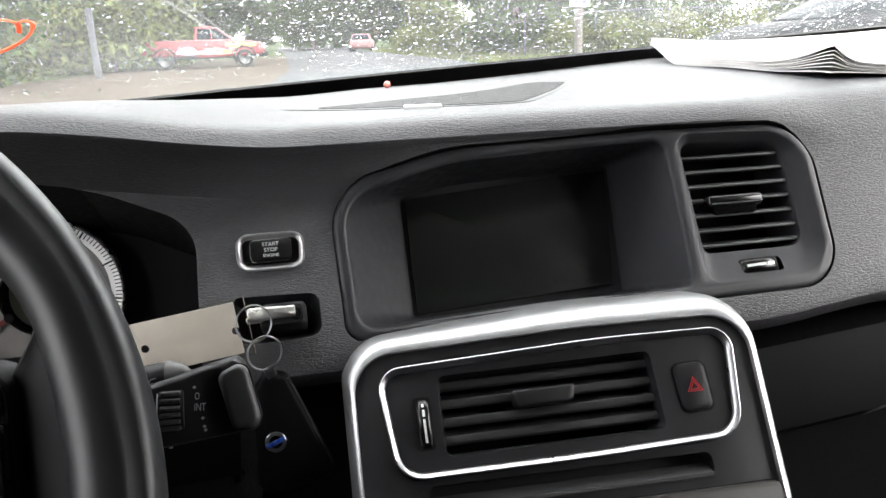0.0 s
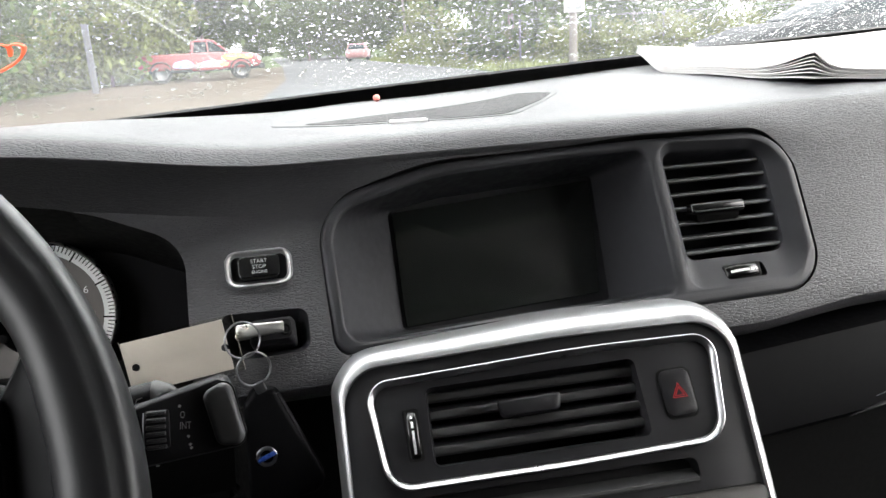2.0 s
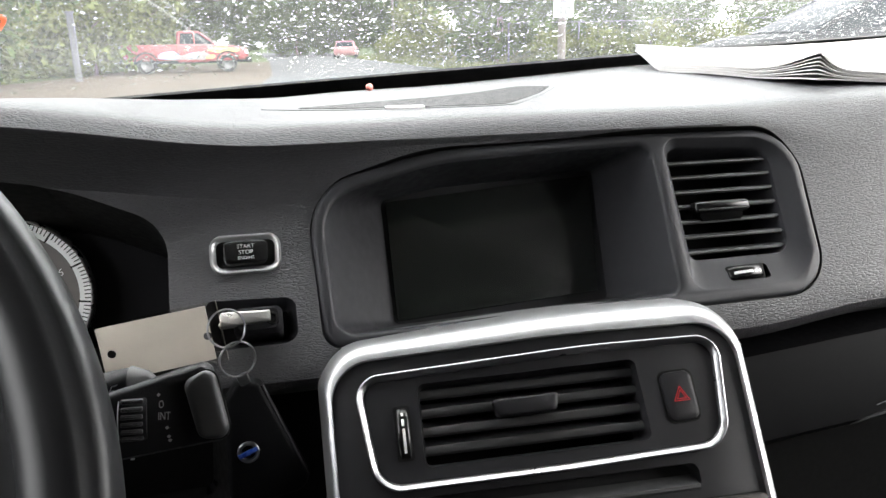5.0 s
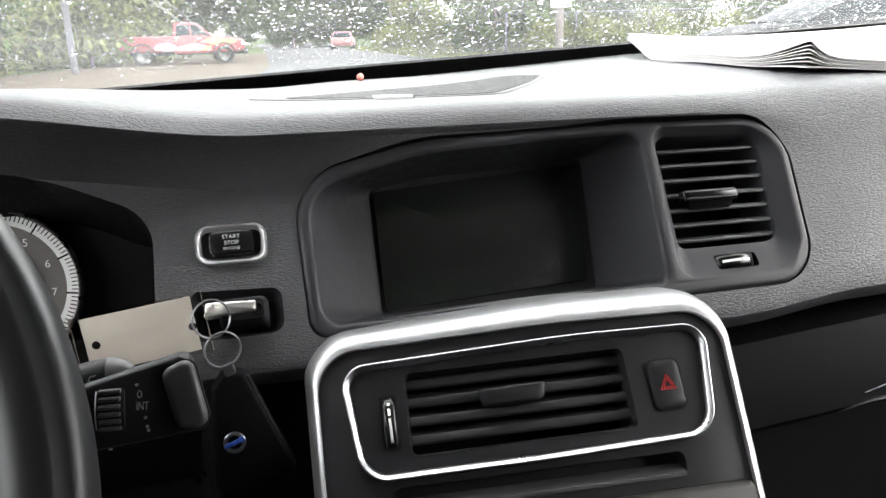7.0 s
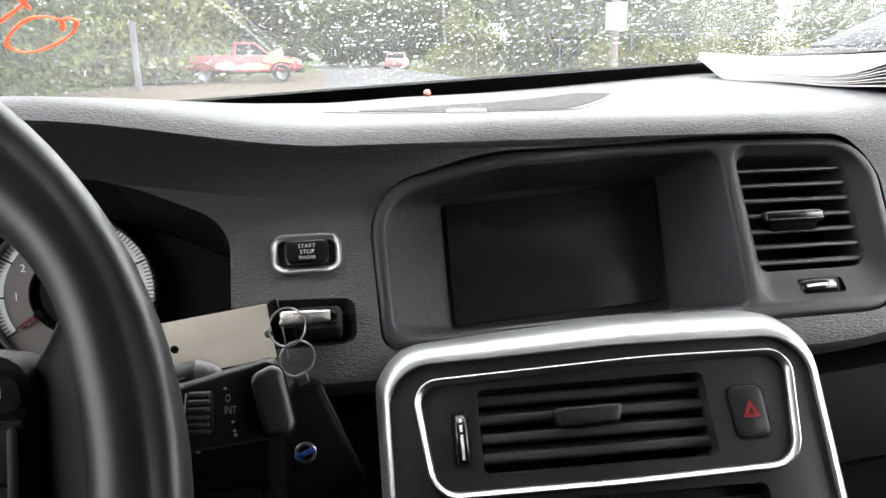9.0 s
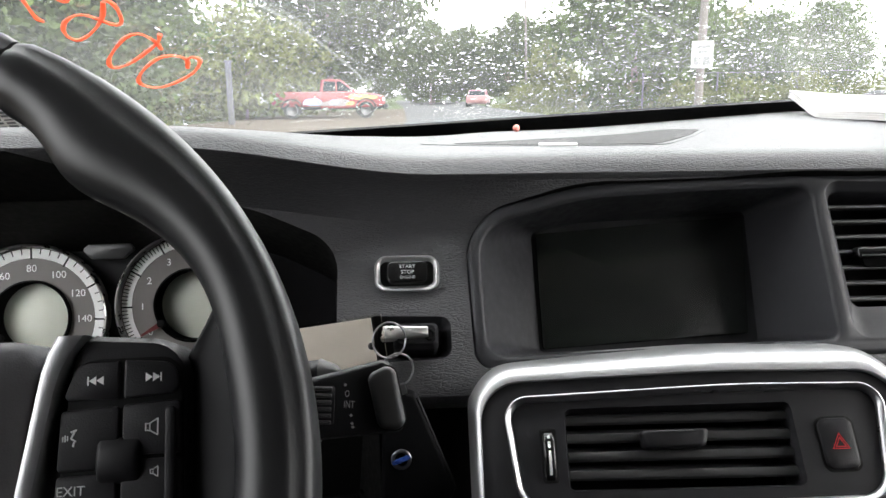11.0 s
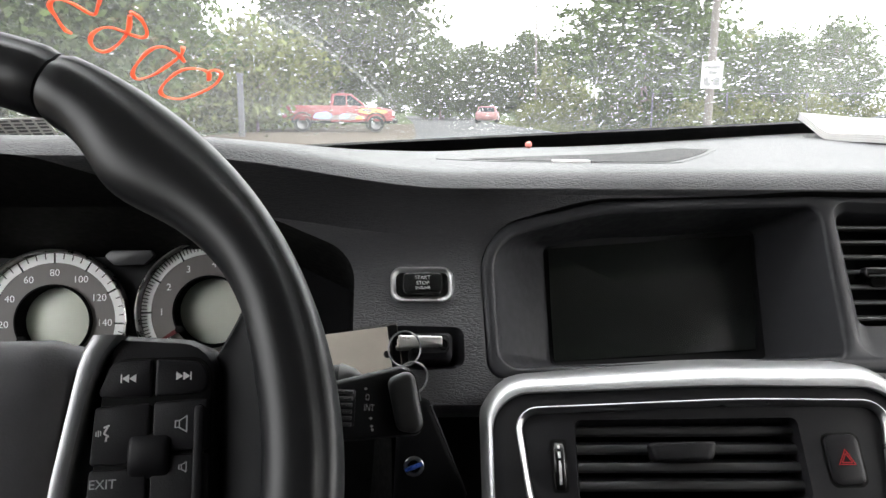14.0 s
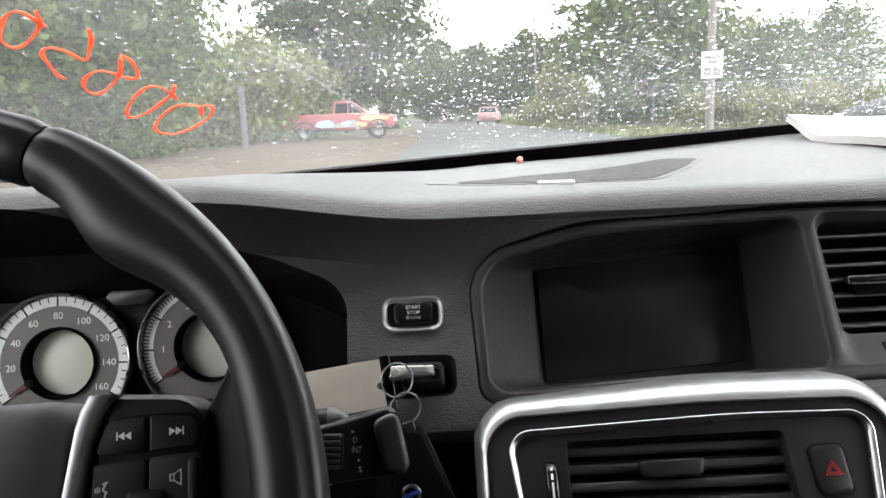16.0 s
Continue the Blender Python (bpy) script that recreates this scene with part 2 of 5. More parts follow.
def dash_section(x):
    """The dashboard's outline at x, from the windscreen back over the brow and down the face."""
    h, right = hood(x), step(0.100, 0.220, x)
    far = Vector((0.905 - 0.10 * x * x, 1.0995 + 0.050 * min(max(x, 0), 0.3) + 0.024 * min(x, 0) - 0.007 * step(-0.32, -0.12, x) * (1 - 0.5 * step(0.05, 0.3, x)) - 0.004 * step(-0.38, -0.26, x) * (1 - step(-0.20, -0.08, x))))
    low = 0.958 + 0.009 * right
    crest = 1.0965 + 0.003 * step(0.1, 0.3, x) + 0.0225 * h
    # the brow: a sloping band with a sharp lower lip, undercut above the face
    eave = step(-0.04, -0.22, x)
    lip_z = crest - 0.0120 + 0.0020 * eave
    lip_y = face_y(x, 1.083) - 0.007 - 0.036 * h - 0.016 * eave * (1 - 0.5 * h)
    sharp = [(lip_y + 0.034, crest), (lip_y + 0.026, crest - 0.0001), (lip_y + 0.019, crest - 0.0006), (lip_y + 0.0125, crest - 0.0018), (lip_y + 0.0075, crest - 0.0042),
             (lip_y + 0.0030, crest - 0.0080), (lip_y, lip_z - 0.0008), (lip_y + 0.0006, lip_z - 0.0026), (lip_y + 0.0040, lip_z - 0.0056)]
    for i in range(1, 9):
        s = i / 8
        z = (lip_z - 0.0056) * (1 - s) + low * s
        k = 1 - step(0.0, 0.30, s)
        y = face_y(x, z)
        y += 0.009 * eave * (1 - step(0.1, 0.8, s))
        sharp.append((y * (1 - k) + (lip_y + 0.0040 + 0.006 * s) * k, z))
    # on the passenger side the top rolls over into a sloping face
    y1, ym, zm = lip_y + 0.034, lip_y + 0.010, 1.052
    roll_over = [((1 - q) ** 2 * y1 + 2 * q * (1 - q) * ym + q * q * face_y(x, zm), (1 - q) ** 2 * crest + 2 * q * (1 - q) * (crest - 0.0015) + q * q * zm) for q in [i / 10 for i in range(11)]]
    slope = [(face_y(x, zm + (low - zm) * q) + 0.006 * q * q * step(0.22, 0.30, x), zm + (low - zm) * q) for q in [i / 6 for i in range(1, 7)]]
    soft = roll_over + slope
    band = [(p[0] * (1 - right) + q[0] * right, p[1] * (1 - right) + q[1] * right) for p, q in zip(sharp, soft)]
    pts = []
    for i in range(9):
        s = i / 9
        y = far.x * (1 - s) + band[0][0] * s
        z = far.y * (1 - s) + band[0][1] * s + 0.003 * math.sin(math.pi * s) * (1 - 0.6 * s)
        pts.append((y, z))
    pts += band
    yl = pts[-1][0]
    pts += [(yl - 0.001, low - 0.006), (yl + 0.003, low - 0.013), (yl + 0.010, low - 0.019), (yl + 0.022, low - 0.023), (yl + 0.06, low - 0.024), (far.x, low - 0.024)]
    return [Vector((x, y, z)) for y, z in pts]


dash = thing("dashboard", Matrix.Identity(4), "dark grey grained dashboard with padded top under the windscreen", "dashboard")
xs = [-0.74 + 0.0185 * i for i in range(81)]
pad = part("padded_body", loft([dash_section(x) for x in xs], True, True), M["leather"], dash, "grained charcoal vinyl padding")

so = rounded([(-0.1215, -0.069), (0.2345, -0.0660), (0.2368, 0.0592), (0.1100, 0.0602), (-0.040, 0.0560), (-0.1242, 0.0345)], [0.012, 0.033, 0.036, 0.6, 0.20, 0.040], 12)
SURROUND = inset(so, -0.0007)
CLUSTER = rounded([(-0.62, -0.20), (-0.2095, -0.20), (-0.2095, 0.018), (-0.272, 0.046), (-0.46, 0.066), (-0.62, 0.058)], [0.01, 0.01, 0.032, 0.12, 0.3, 0.05], 8)
KEYHOLE = rounded([(-0.188, -0.0635), (-0.1365, -0.0625), (-0.1365, -0.0345), (-0.190, -0.033)], [0.006, 0.008, 0.007, 0.005], 6)
# cut walls lined near-black to carry the shade of the recesses
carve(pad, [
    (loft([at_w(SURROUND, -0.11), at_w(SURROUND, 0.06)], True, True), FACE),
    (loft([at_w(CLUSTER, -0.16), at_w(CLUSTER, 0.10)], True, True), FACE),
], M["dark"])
carve(pad, [(loft([at_w(inset(KEYHOLE, 0.0055), -0.020), at_w(inset(KEYHOLE, 0.0015), -0.004), at_w(KEYHOLE, 0.0), at_w(KEYHOLE, 0.03)], True, True), FACE)], M["rubber"])

# one soft moulded plate: the screen recess and the vent dish are cut into it
FM = FACE
si = rounded([(-0.1140, -0.0630), (0.1195, -0.0575), (0.1205, 0.0535), (0.060, 0.0522), (-0.040, 0.0475), (-0.1160, 0.0270)], [0.014, 0.008, 0.012, 0.5, 0.18, 0.030], 10)
sb = rounded([(-0.0690, -0.0500), (0.0930, -0.0465), (0.0990, 0.0560), (0.040, 0.0520), (-0.030, 0.0490), (-0.0690, 0.0420)], [0.004, 0.004, 0.004, 0.02, 0.02, 0.006], 10)
vd = rounded([(0.1288, -0.0570), (0.2270, -0.0555), (0.2290, 0.0520), (0.1285, 0.0555)], [0.012, 0.026, 0.030, 0.012], 12)
vi = rounded([(0.1352, -0.0345), (0.2150, -0.0345), (0.2165, 0.0470), (0.1335, 0.0505)], [0.006, 0.012, 0.016, 0.009], 12)
plate = part("screen_and_vent_surround", loft([at_w(so, -0.085), at_w(so, -0.0022), at_w(inset(so, 0.0006), -0.0008), at_w(inset(so, 0.0018), 0.0003), at_w(inset(so, 0.0036), 0.0008)], True, True), M["rubber"], dash,
             "soft dark grey moulded surround of screen and vent", at=FM)
carve(plate, [
    (loft([at_w(sb, -0.0600), at_w([a.lerp(b, 0.10) for a, b in zip(si, sb)], -0.0080), at_w(inset(si, 0.0012), -0.0022), at_w(inset(si, 0.0005), -0.0006), at_w(inset(si, -0.0004), 0.0003), at_w(inset(si, -0.0020), 0.0012)], True, True), FM),
    (loft([at_w(inset(vi, 0.0008), -0.044), at_w(inset(vi, 0.0005), -0.0085), at_w(vi, -0.0062)] + [at_w([a.lerp(b, q) for a, b in zip(vd, vi)], w) for q, w in ((0.85, -0.0050), (0.6, -0.0036), (0.35, -0.0020), (0.12, -0.0003))] + [at_w(vd, 0.0006), at_w(inset(vd, -0.0012), 0.0012)], True, True), FM),
])
# wheel pocket lined with the same shade black
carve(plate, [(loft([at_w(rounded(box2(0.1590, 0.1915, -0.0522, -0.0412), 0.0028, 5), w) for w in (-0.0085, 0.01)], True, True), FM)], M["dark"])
part("display_screen", slab(rounded([(-0.0672, -0.0480), (0.0858, -0.0400), (0.0962, 0.0515), (-0.0662, 0.0400)], 0.0025, 4), -0.0600, -0.0575, 0.0006), M["screen"], dash,
     "switched-off black glass display", at=FM)


def slat_bm(length, chord, thick):
    """A vane along x with a rounded front edge at z = 0, running back to z = -chord."""
    prof = [(-chord, -thick * 0.35), (-chord, thick * 0.35), (-0.4 * chord, thick * 0.5), (-0.06 * chord, thick * 0.42), (0, thick * 0.12),
            (0, -thick * 0.2), (-0.06 * chord, -thick * 0.45), (-0.4 * chord, -thick * 0.5)]
    return loft([[Vector((s * length / 2, y, z)) for z, y in prof] for s in (-1, 1)], True, True)


def slats(parent, u0, u1, rows, chord, thick, w, tilt, inside):
    for v, du0, du1 in rows:
        part("slat", slat_bm(u1 - u0 + du1 - du0, chord, thick), M["slat"], parent, at=inside @ pose((u0 + u1 + du0 + du1) / 2, v, w, tilt))


rvent = part("air_vent", loft([at_w(inset(vi, 0.0012), -0.0438), at_w(inset(vi, 0.0012), -0.0425)], True, True), M["dark"], dash, "black air vent with level vanes", at=FM)
slats(rvent, 0.1350, 0.2155, [(0.0388 - 0.0112 * i, 0, 0) for i in range(7)], 0.020, 0.0036, -0.0085, 16, Matrix.Identity(4))


def vent_tab(parent, m, wide, tall, deep, mat="matte"):
    o = rounded([(-wide / 2, -tall / 2), (wide / 2, -tall / 2), (wide / 2, tall / 2), (-wide / 2, tall / 2)], tall * 0.34, 6)
    part("slider_tab", loft([at_w(inset(o, 0.0012), -deep), at_w(o, -deep * 0.5), at_w(o, -0.002), at_w(inset(o, 0.0008), -0.0006), at_w(inset(o, 0.002), 0)], True, True),
         M[mat], parent, at=m)


vent_tab(rvent, pose(0.1675, 0.0030, -0.0022, 8), 0.044, 0.0085, 0.016, "gloss")
# pale added lip, the light along the tab's lower edge
part("tab_edge_light", slab(rounded(box2(-0.0200, 0.0205, -0.0005, 0.0005), 0.00045, 4), -0.006, 0.0006, 0.0003), M["rib"], rvent, "lighter lip standing for light on the lower edge of the tab", at=pose(0.1675, 0.0008, -0.0022, 8))
# near-black piece puts the shade below the tab into colour
part("tab_under_shade", slab(rounded([(-0.016, -0.0045), (0.016, -0.0045), (0.019, 0.002), (-0.019, 0.002)], 0.003, 5), -0.012, -0.0015, 0.001), M["void"], rvent,
     at=pose(0.1670, -0.0023, -0.0037, 8))


def thumbwheel(parent, m, length, width, marks):
    """A ribbed wheel in a slot, with white marks on its rim."""
    slot = rounded(box2(-width / 2 - 0.001, width / 2 + 0.001, -length / 2 - 0.0015, length / 2 + 0.0015), 0.002, 4)
    wheel = part("thumbwheel", slab(slot, -0.001, 0.0004, 0.0003), M["dark"], parent, at=m)
    seg = []
    for i in range(15):
        a = math.pi * (0.12 + 0.76 * i / 14)
        y, z = -math.cos(a) * length / 2 / math.cos(math.pi * 0.12), math.sin(a) * 0.0074 - 0.0020
        hw = width / 2
        seg.append([Vector((-hw, y, -0.001)), Vector((-hw, y, z - 0.0022)), Vector((-hw * 0.86, y, z - 0.0010)), Vector((-hw * 0.6, y, z - 0.0002)), Vector((-hw * 0.3, y, z)), Vector((hw * 0.3, y, z)), Vector((hw * 0.6, y, z - 0.0002)), Vector((hw * 0.86, y, z - 0.0010)), Vector((hw, y, z - 0.0022)), Vector((hw, y, -0.001))])
    part("wheel_rim", loft(seg, True, True), M["gloss"], wheel)
    for y0, y1 in marks:
        lp = []
        for i in range(7):
            y = (y0 + (y1 - y0) * i / 6) * length
            a = math.acos(max(-1, min(1, -y / (length / 2 / math.cos(math.pi * 0.12)))))
            z = math.sin(a) * 0.0074 - 0.0020
            lp.append([Vector((-width * 0.10, y, z)), Vector((-width * 0.10, y, z + 0.00025)), Vector((width * 0.10, y, z + 0.00025)), Vector((width * 0.10, y, z))])
        part("white_mark", loft(lp, True, True), M["white"], wheel)
    return wheel


thumbwheel(dash, FM @ pose(0.1736, -0.0467, -0.0036, 0, 0, 91), 0.0270, 0.0094, [(-0.38, -0.30), (-0.26, -0.14), (-0.10, 0.40)])

# start button and key slot
bo = rounded([(-0.1850, -0.0178), (-0.1432, -0.0178), (-0.1425, 0.0066), (-0.1855, 0.0066)], 0.0080, 8)
bi = inset(bo, 0.0037)
starter = part("start_button", slab(rounded([(-0.1772, -0.0132), (-0.1505, -0.0130), (-0.1502, 0.0022), (-0.1772, 0.0022)], 0.004, 6), -0.002, 0.0042, 0.0018), M["gloss"], dash,
               "black engine start button in a silver bezel", at=FM)
part("bezel", loft([at_w(bo, -0.003), at_w(bo, 0.0008), at_w(inset(bo, 0.0004), 0.0014), at_w(inset(bo, 0.0012), 0.0015), at_w(inset(bo, 0.0018), 0.0012), at_w(bi, -0.0002), at_w(inset(bi, 0.002), -0.0035)], False, True),
     M["silver"], starter, "satin silver bezel")
part("well", loft([at_w(bi, -0.0036), at_w(bi, -0.0003), at_w(inset(bi, 0.0022), -0.0012), at_w(inset(bi, 0.003), -0.0014)], True, True), M["dark"], starter)
for n, (txt, dv) in enumerate((("START", 0.0034), ("STOP", -0.0003), ("ENGINE", -0.0038))):
    lettering("lettering", txt, 0.0036 if n < 2 else 0.0028, pose(-0.1637, -0.0054 + dv, 0.0043), M["faded"], starter)

# lower panels under the face
def lower_section(x):
    y = 0.452 - 0.05 * (x - 0.1)
    k = 0.08 * (x - 0.1)
    return [Vector((x, py, pz + k)) for py, pz in ((y + 0.03, 0.928), (y - 0.040, 0.926), (y - 0.046, 0.920), (y - 0.058, 0.868), (y - 0.052, 0.861), (y + 0.03, 0.852))]


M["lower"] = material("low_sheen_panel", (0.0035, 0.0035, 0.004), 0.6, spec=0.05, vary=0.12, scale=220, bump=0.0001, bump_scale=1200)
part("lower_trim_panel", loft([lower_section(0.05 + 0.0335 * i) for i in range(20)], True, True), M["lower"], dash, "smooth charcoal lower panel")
latch = [Vector((x, 0.452 - 0.05 * (x - 0.1) - 0.0585 + dy, z + 0.08 * (x - 0.1))) for x, z, dy in ((0.186, 0.8645, 0.0012), (0.200, 0.8680, 0.0002), (0.214, 0.8695, 0.0), (0.230, 0.8690, 0.0), (0.250, 0.8670, 0.0), (0.262, 0.8640, 0.0012))]
part("glove_box_latch", tube(latch, [0.0006, 0.0016, 0.0022, 0.0024, 0.0020, 0.0006], 8, flat=0.5), M["panel"], dash, "thin dark latch lip of the glove box")
# bright metal sliver added for the glint at the latch
part("latch_glint", tube([latch[2] + Vector((-0.006, 0.002, 0.0055)), latch[2] + Vector((0.006, 0.001, 0.009)), latch[3] + Vector((0.004, 0.001, 0.0115))], [0.0003, 0.0006, 0.0003], 8, flat=0.6), M["trim"], dash, "bright strip standing for light caught on the latch")
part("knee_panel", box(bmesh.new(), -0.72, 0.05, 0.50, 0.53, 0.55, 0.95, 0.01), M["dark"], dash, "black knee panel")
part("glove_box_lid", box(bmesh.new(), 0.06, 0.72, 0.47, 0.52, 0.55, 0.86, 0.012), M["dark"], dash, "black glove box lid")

# ---- centre stack ----
stack = thing("center_stack", STACK, "floating charcoal control panel framed in satin silver", "console")
fo = rounded([(-0.124, -0.34), (0.128, -0.34), (0.1370, 0.0560), (0.020, 0.0590), (-0.1310, 0.0520)], [0.02, 0.02, 0.036, 0.8, 0.030], 12)
fi = rounded([(-0.119, -0.33), (0.119, -0.33), (0.1268, 0.0376), (0.020, 0.0398), (-0.1222, 0.0355)], [0.015, 0.015, 0.024, 0.8, 0.024], 12)
back = [Vector((p.x * 0.985, p.y + 0.008)) for p in fo]
roll = [(1 - q, 0.0010 - 0.0150 * q ** 2.3) for q in [i / 12 for i in range(1, 12)]]
part("silver_frame", loft([at_w(back, -0.036), at_w([a.lerp(b, 0.5) for a, b in zip(back, fo)], -0.0250), at_w(fo, -0.0140)] + [at_w([a.lerp(b, s) for a, b in zip(fo, fi)], w) for s, w in reversed(roll)] + [at_w(inset(fi, -0.0004), 0.0010), at_w(fi, 0.0004), at_w(fi, -0.006)]),
     M["silver"], stack, "satin silver frame")
face = part("face_panel", slab(fi, -0.030, -0.0022, 0.0008), M["panel"], stack, "matte charcoal face panel")
ro = rounded([(-0.1010, -0.0398), (0.0100, -0.0396), (0.1085, -0.0372), (0.1168, 0.0302), (0.030, 0.0318), (-0.1098, 0.0268)], [0.018, 0.9, 0.019, 0.014, 0.9, 0.014], 12)
ri = inset(ro, 0.0042)
part("chrome_ring", loft([at_w(ro, -0.003), at_w(ro, 0.0010), at_w(inset(ro, 0.0003), 0.0017), at_w(inset(ro, 0.0009), 0.0020), at_w(inset(ro, 0.0016), 0.0016), at_w(inset(ro, 0.0026), 0.0009), at_w(inset(ro, 0.0035), 0.0001), at_w(inset(ro, 0.0040), -0.0008), at_w(ri, -0.0020), at_w(inset(ri, 0.0004), -0.0045)]),
     M["chrome"], stack, "bright chrome ring")
cv = rounded([(-0.0722, -0.0285), (0.0638, -0.0280), (0.0622, 0.0205), (-0.0722, 0.0195)], 0.0045, 6)
carve(face, [(loft([at_w(inset(cv, 0.003), -0.05), at_w(inset(cv, 0.0015), -0.010), at_w(cv, -0.0015), at_w(cv, 0.02)], True, True), STACK),
             (loft([at_w(rounded(box2(-0.084, 0.087, -0.0580, -0.0440), 0.0045, 5), w) for w in (-0.016, 0.02)], True, True), STACK)])
# slot lip in the lighter grey, a highlight painted along its edge
part("disc_slot_lip", loft([[Vector((s, y, w)) for y, w in ((-0.0590, -0.0024), (-0.0578, -0.0012), (-0.0560, -0.0012), (-0.0500, -0.0110), (-0.0575, -0.0135))] for s in (-0.0825, 0.0855)], True, True),
     M["rib"], stack, "grey lower lip of the disc slot, coloured lighter as if lit")
mvent = part("air_vent", loft([at_w(inset(cv, 0.002), -0.046), at_w(inset(cv, 0.002), -0.044)], True, True), M["dark"], stack, "black air vent with level vanes")
part("duct", loft([at_w(inset(cv, 0.0012), -0.045), at_w(inset(cv, 0.0006), -0.009)]), M["dark"], mvent)
slats(mvent, -0.0705, 0.0625, [(0.0130 - 0.0108 * i, 0, 0) for i in range(4)], 0.024, 0.0066, -0.0085, 16, Matrix.Identity(4))
tab_o = rounded([(-0.0175, -0.0062), (0.0175, -0.0058), (0.0208, 0.0050), (-0.0205, 0.0046)], [0.0042, 0.0042, 0.0022, 0.0022], 7)
part("slider_tab", loft([at_w(inset(tab_o, 0.0010), -0.017), at_w(tab_o, -0.006)] + [at_w([Vector((p.x * k, p.y * k - 0.0008 * (1 - k))) for p in tab_o], w) for k, w in ((1.0, -0.0010), (0.975, 0.0004), (0.93, 0.0014), (0.84, 0.0021), (0.70, 0.0025))], True, True),
     M["matte"], mvent, "black rounded slider tab", at=pose(-0.0085, 0.0008, 0.0, 2))
thumbwheel(stack, pose(-0.0825, -0.0078, -0.0022, 0, 0, 1), 0.0285, 0.0078, [(-0.40, 0.08), (0.13, 0.27), (0.33, 0.40)])
hz = part("hazard_button", slab(rounded([(0.0758, -0.0200), (0.0955, -0.0194), (0.0946, 0.0104), (0.0742, 0.0098)], 0.0052, 7), -0.004, 0.0002, 0.0026), M["matte"], stack, "black hazard light button")
part("button_gap", slab(rounded([(0.0748, -0.0210), (0.0965, -0.0204), (0.0956, 0.0114), (0.0732, 0.0108)], 0.0052, 7), -0.004, -0.00195, 0.0001), M["dark"], hz)
tri = [Vector((0.0012 * 0 + 0.0068 * math.cos(a) * 0.92, 0.0066 * math.sin(a))) for a in (radians(210), radians(330), radians(90))]
for k0, k1 in ((0.92, 0.80), (0.58, 0.47)):
    part("warning_triangle", loft([[Vector((p.x * k0, p.y * k0, 0)) for p in tri], [Vector((p.x * k0, p.y * k0, 0.0003)) for p in tri], [Vector((p.x * k1, p.y * k1, 0.0003)) for p in tri], [Vector((p.x * k1, p.y * k1, 0)) for p in tri]]),
         M["red"], hz, at=pose(0.0853, -0.0050, 0.0002), smooth=0)
part("panel_seam", slab(rounded(box2(-0.119, 0.1255, -0.16, -0.0638), 0.005, 4), -0.01, -0.0019, 0.0002), M["dark"], stack)
M["brown_panel"] = material("dusty_grey_brown_plastic", (0.026, 0.024, 0.022), 0.5, spec=0.3, vary=0.12, scale=200)
part("lower_control_panel", slab(rounded(box2(-0.118, 0.1245, -0.16, -0.0648), 0.005, 4), -0.01, 0.0006, 0.0014), M["brown_panel"], stack, "dusty grey-brown lower control panel")

# ---- instrument cluster ----
cluster = thing("instrument_cluster", DIALS, "two round dials with silver scales in a deep black binnacle", "instruments")
part("binnacle_back", slab(rounded(box2(-0.17, 0.215, -0.13, 0.085), 0.03, 6), -0.04, -0.0205, 0.004), M["panel"], cluster)
M["dial"] = material("warm_grey_dial", (0.18, 0.165, 0.155), 0.5, vary=0.08, scale=200)
M["scale"] = material("silver_scale_ring", (0.92, 0.92, 0.91), 0.45, vary=0.03, scale=200)
M["lcd"] = material("blank_grey_green_display", (0.82, 0.85, 0.74), 0.35, vary=0.04, scale=60)
M["needle"] = material("dim_red_needle", (0.12, 0.010, 0.010), 0.4, vary=0.1, scale=300)


def circle(r, n=72, cx=0, cy=0):
    return [Vector((cx + r * math.cos(2 * math.pi * i / n), cy + r * math.sin(2 * math.pi * i / n))) for i in range(n)]


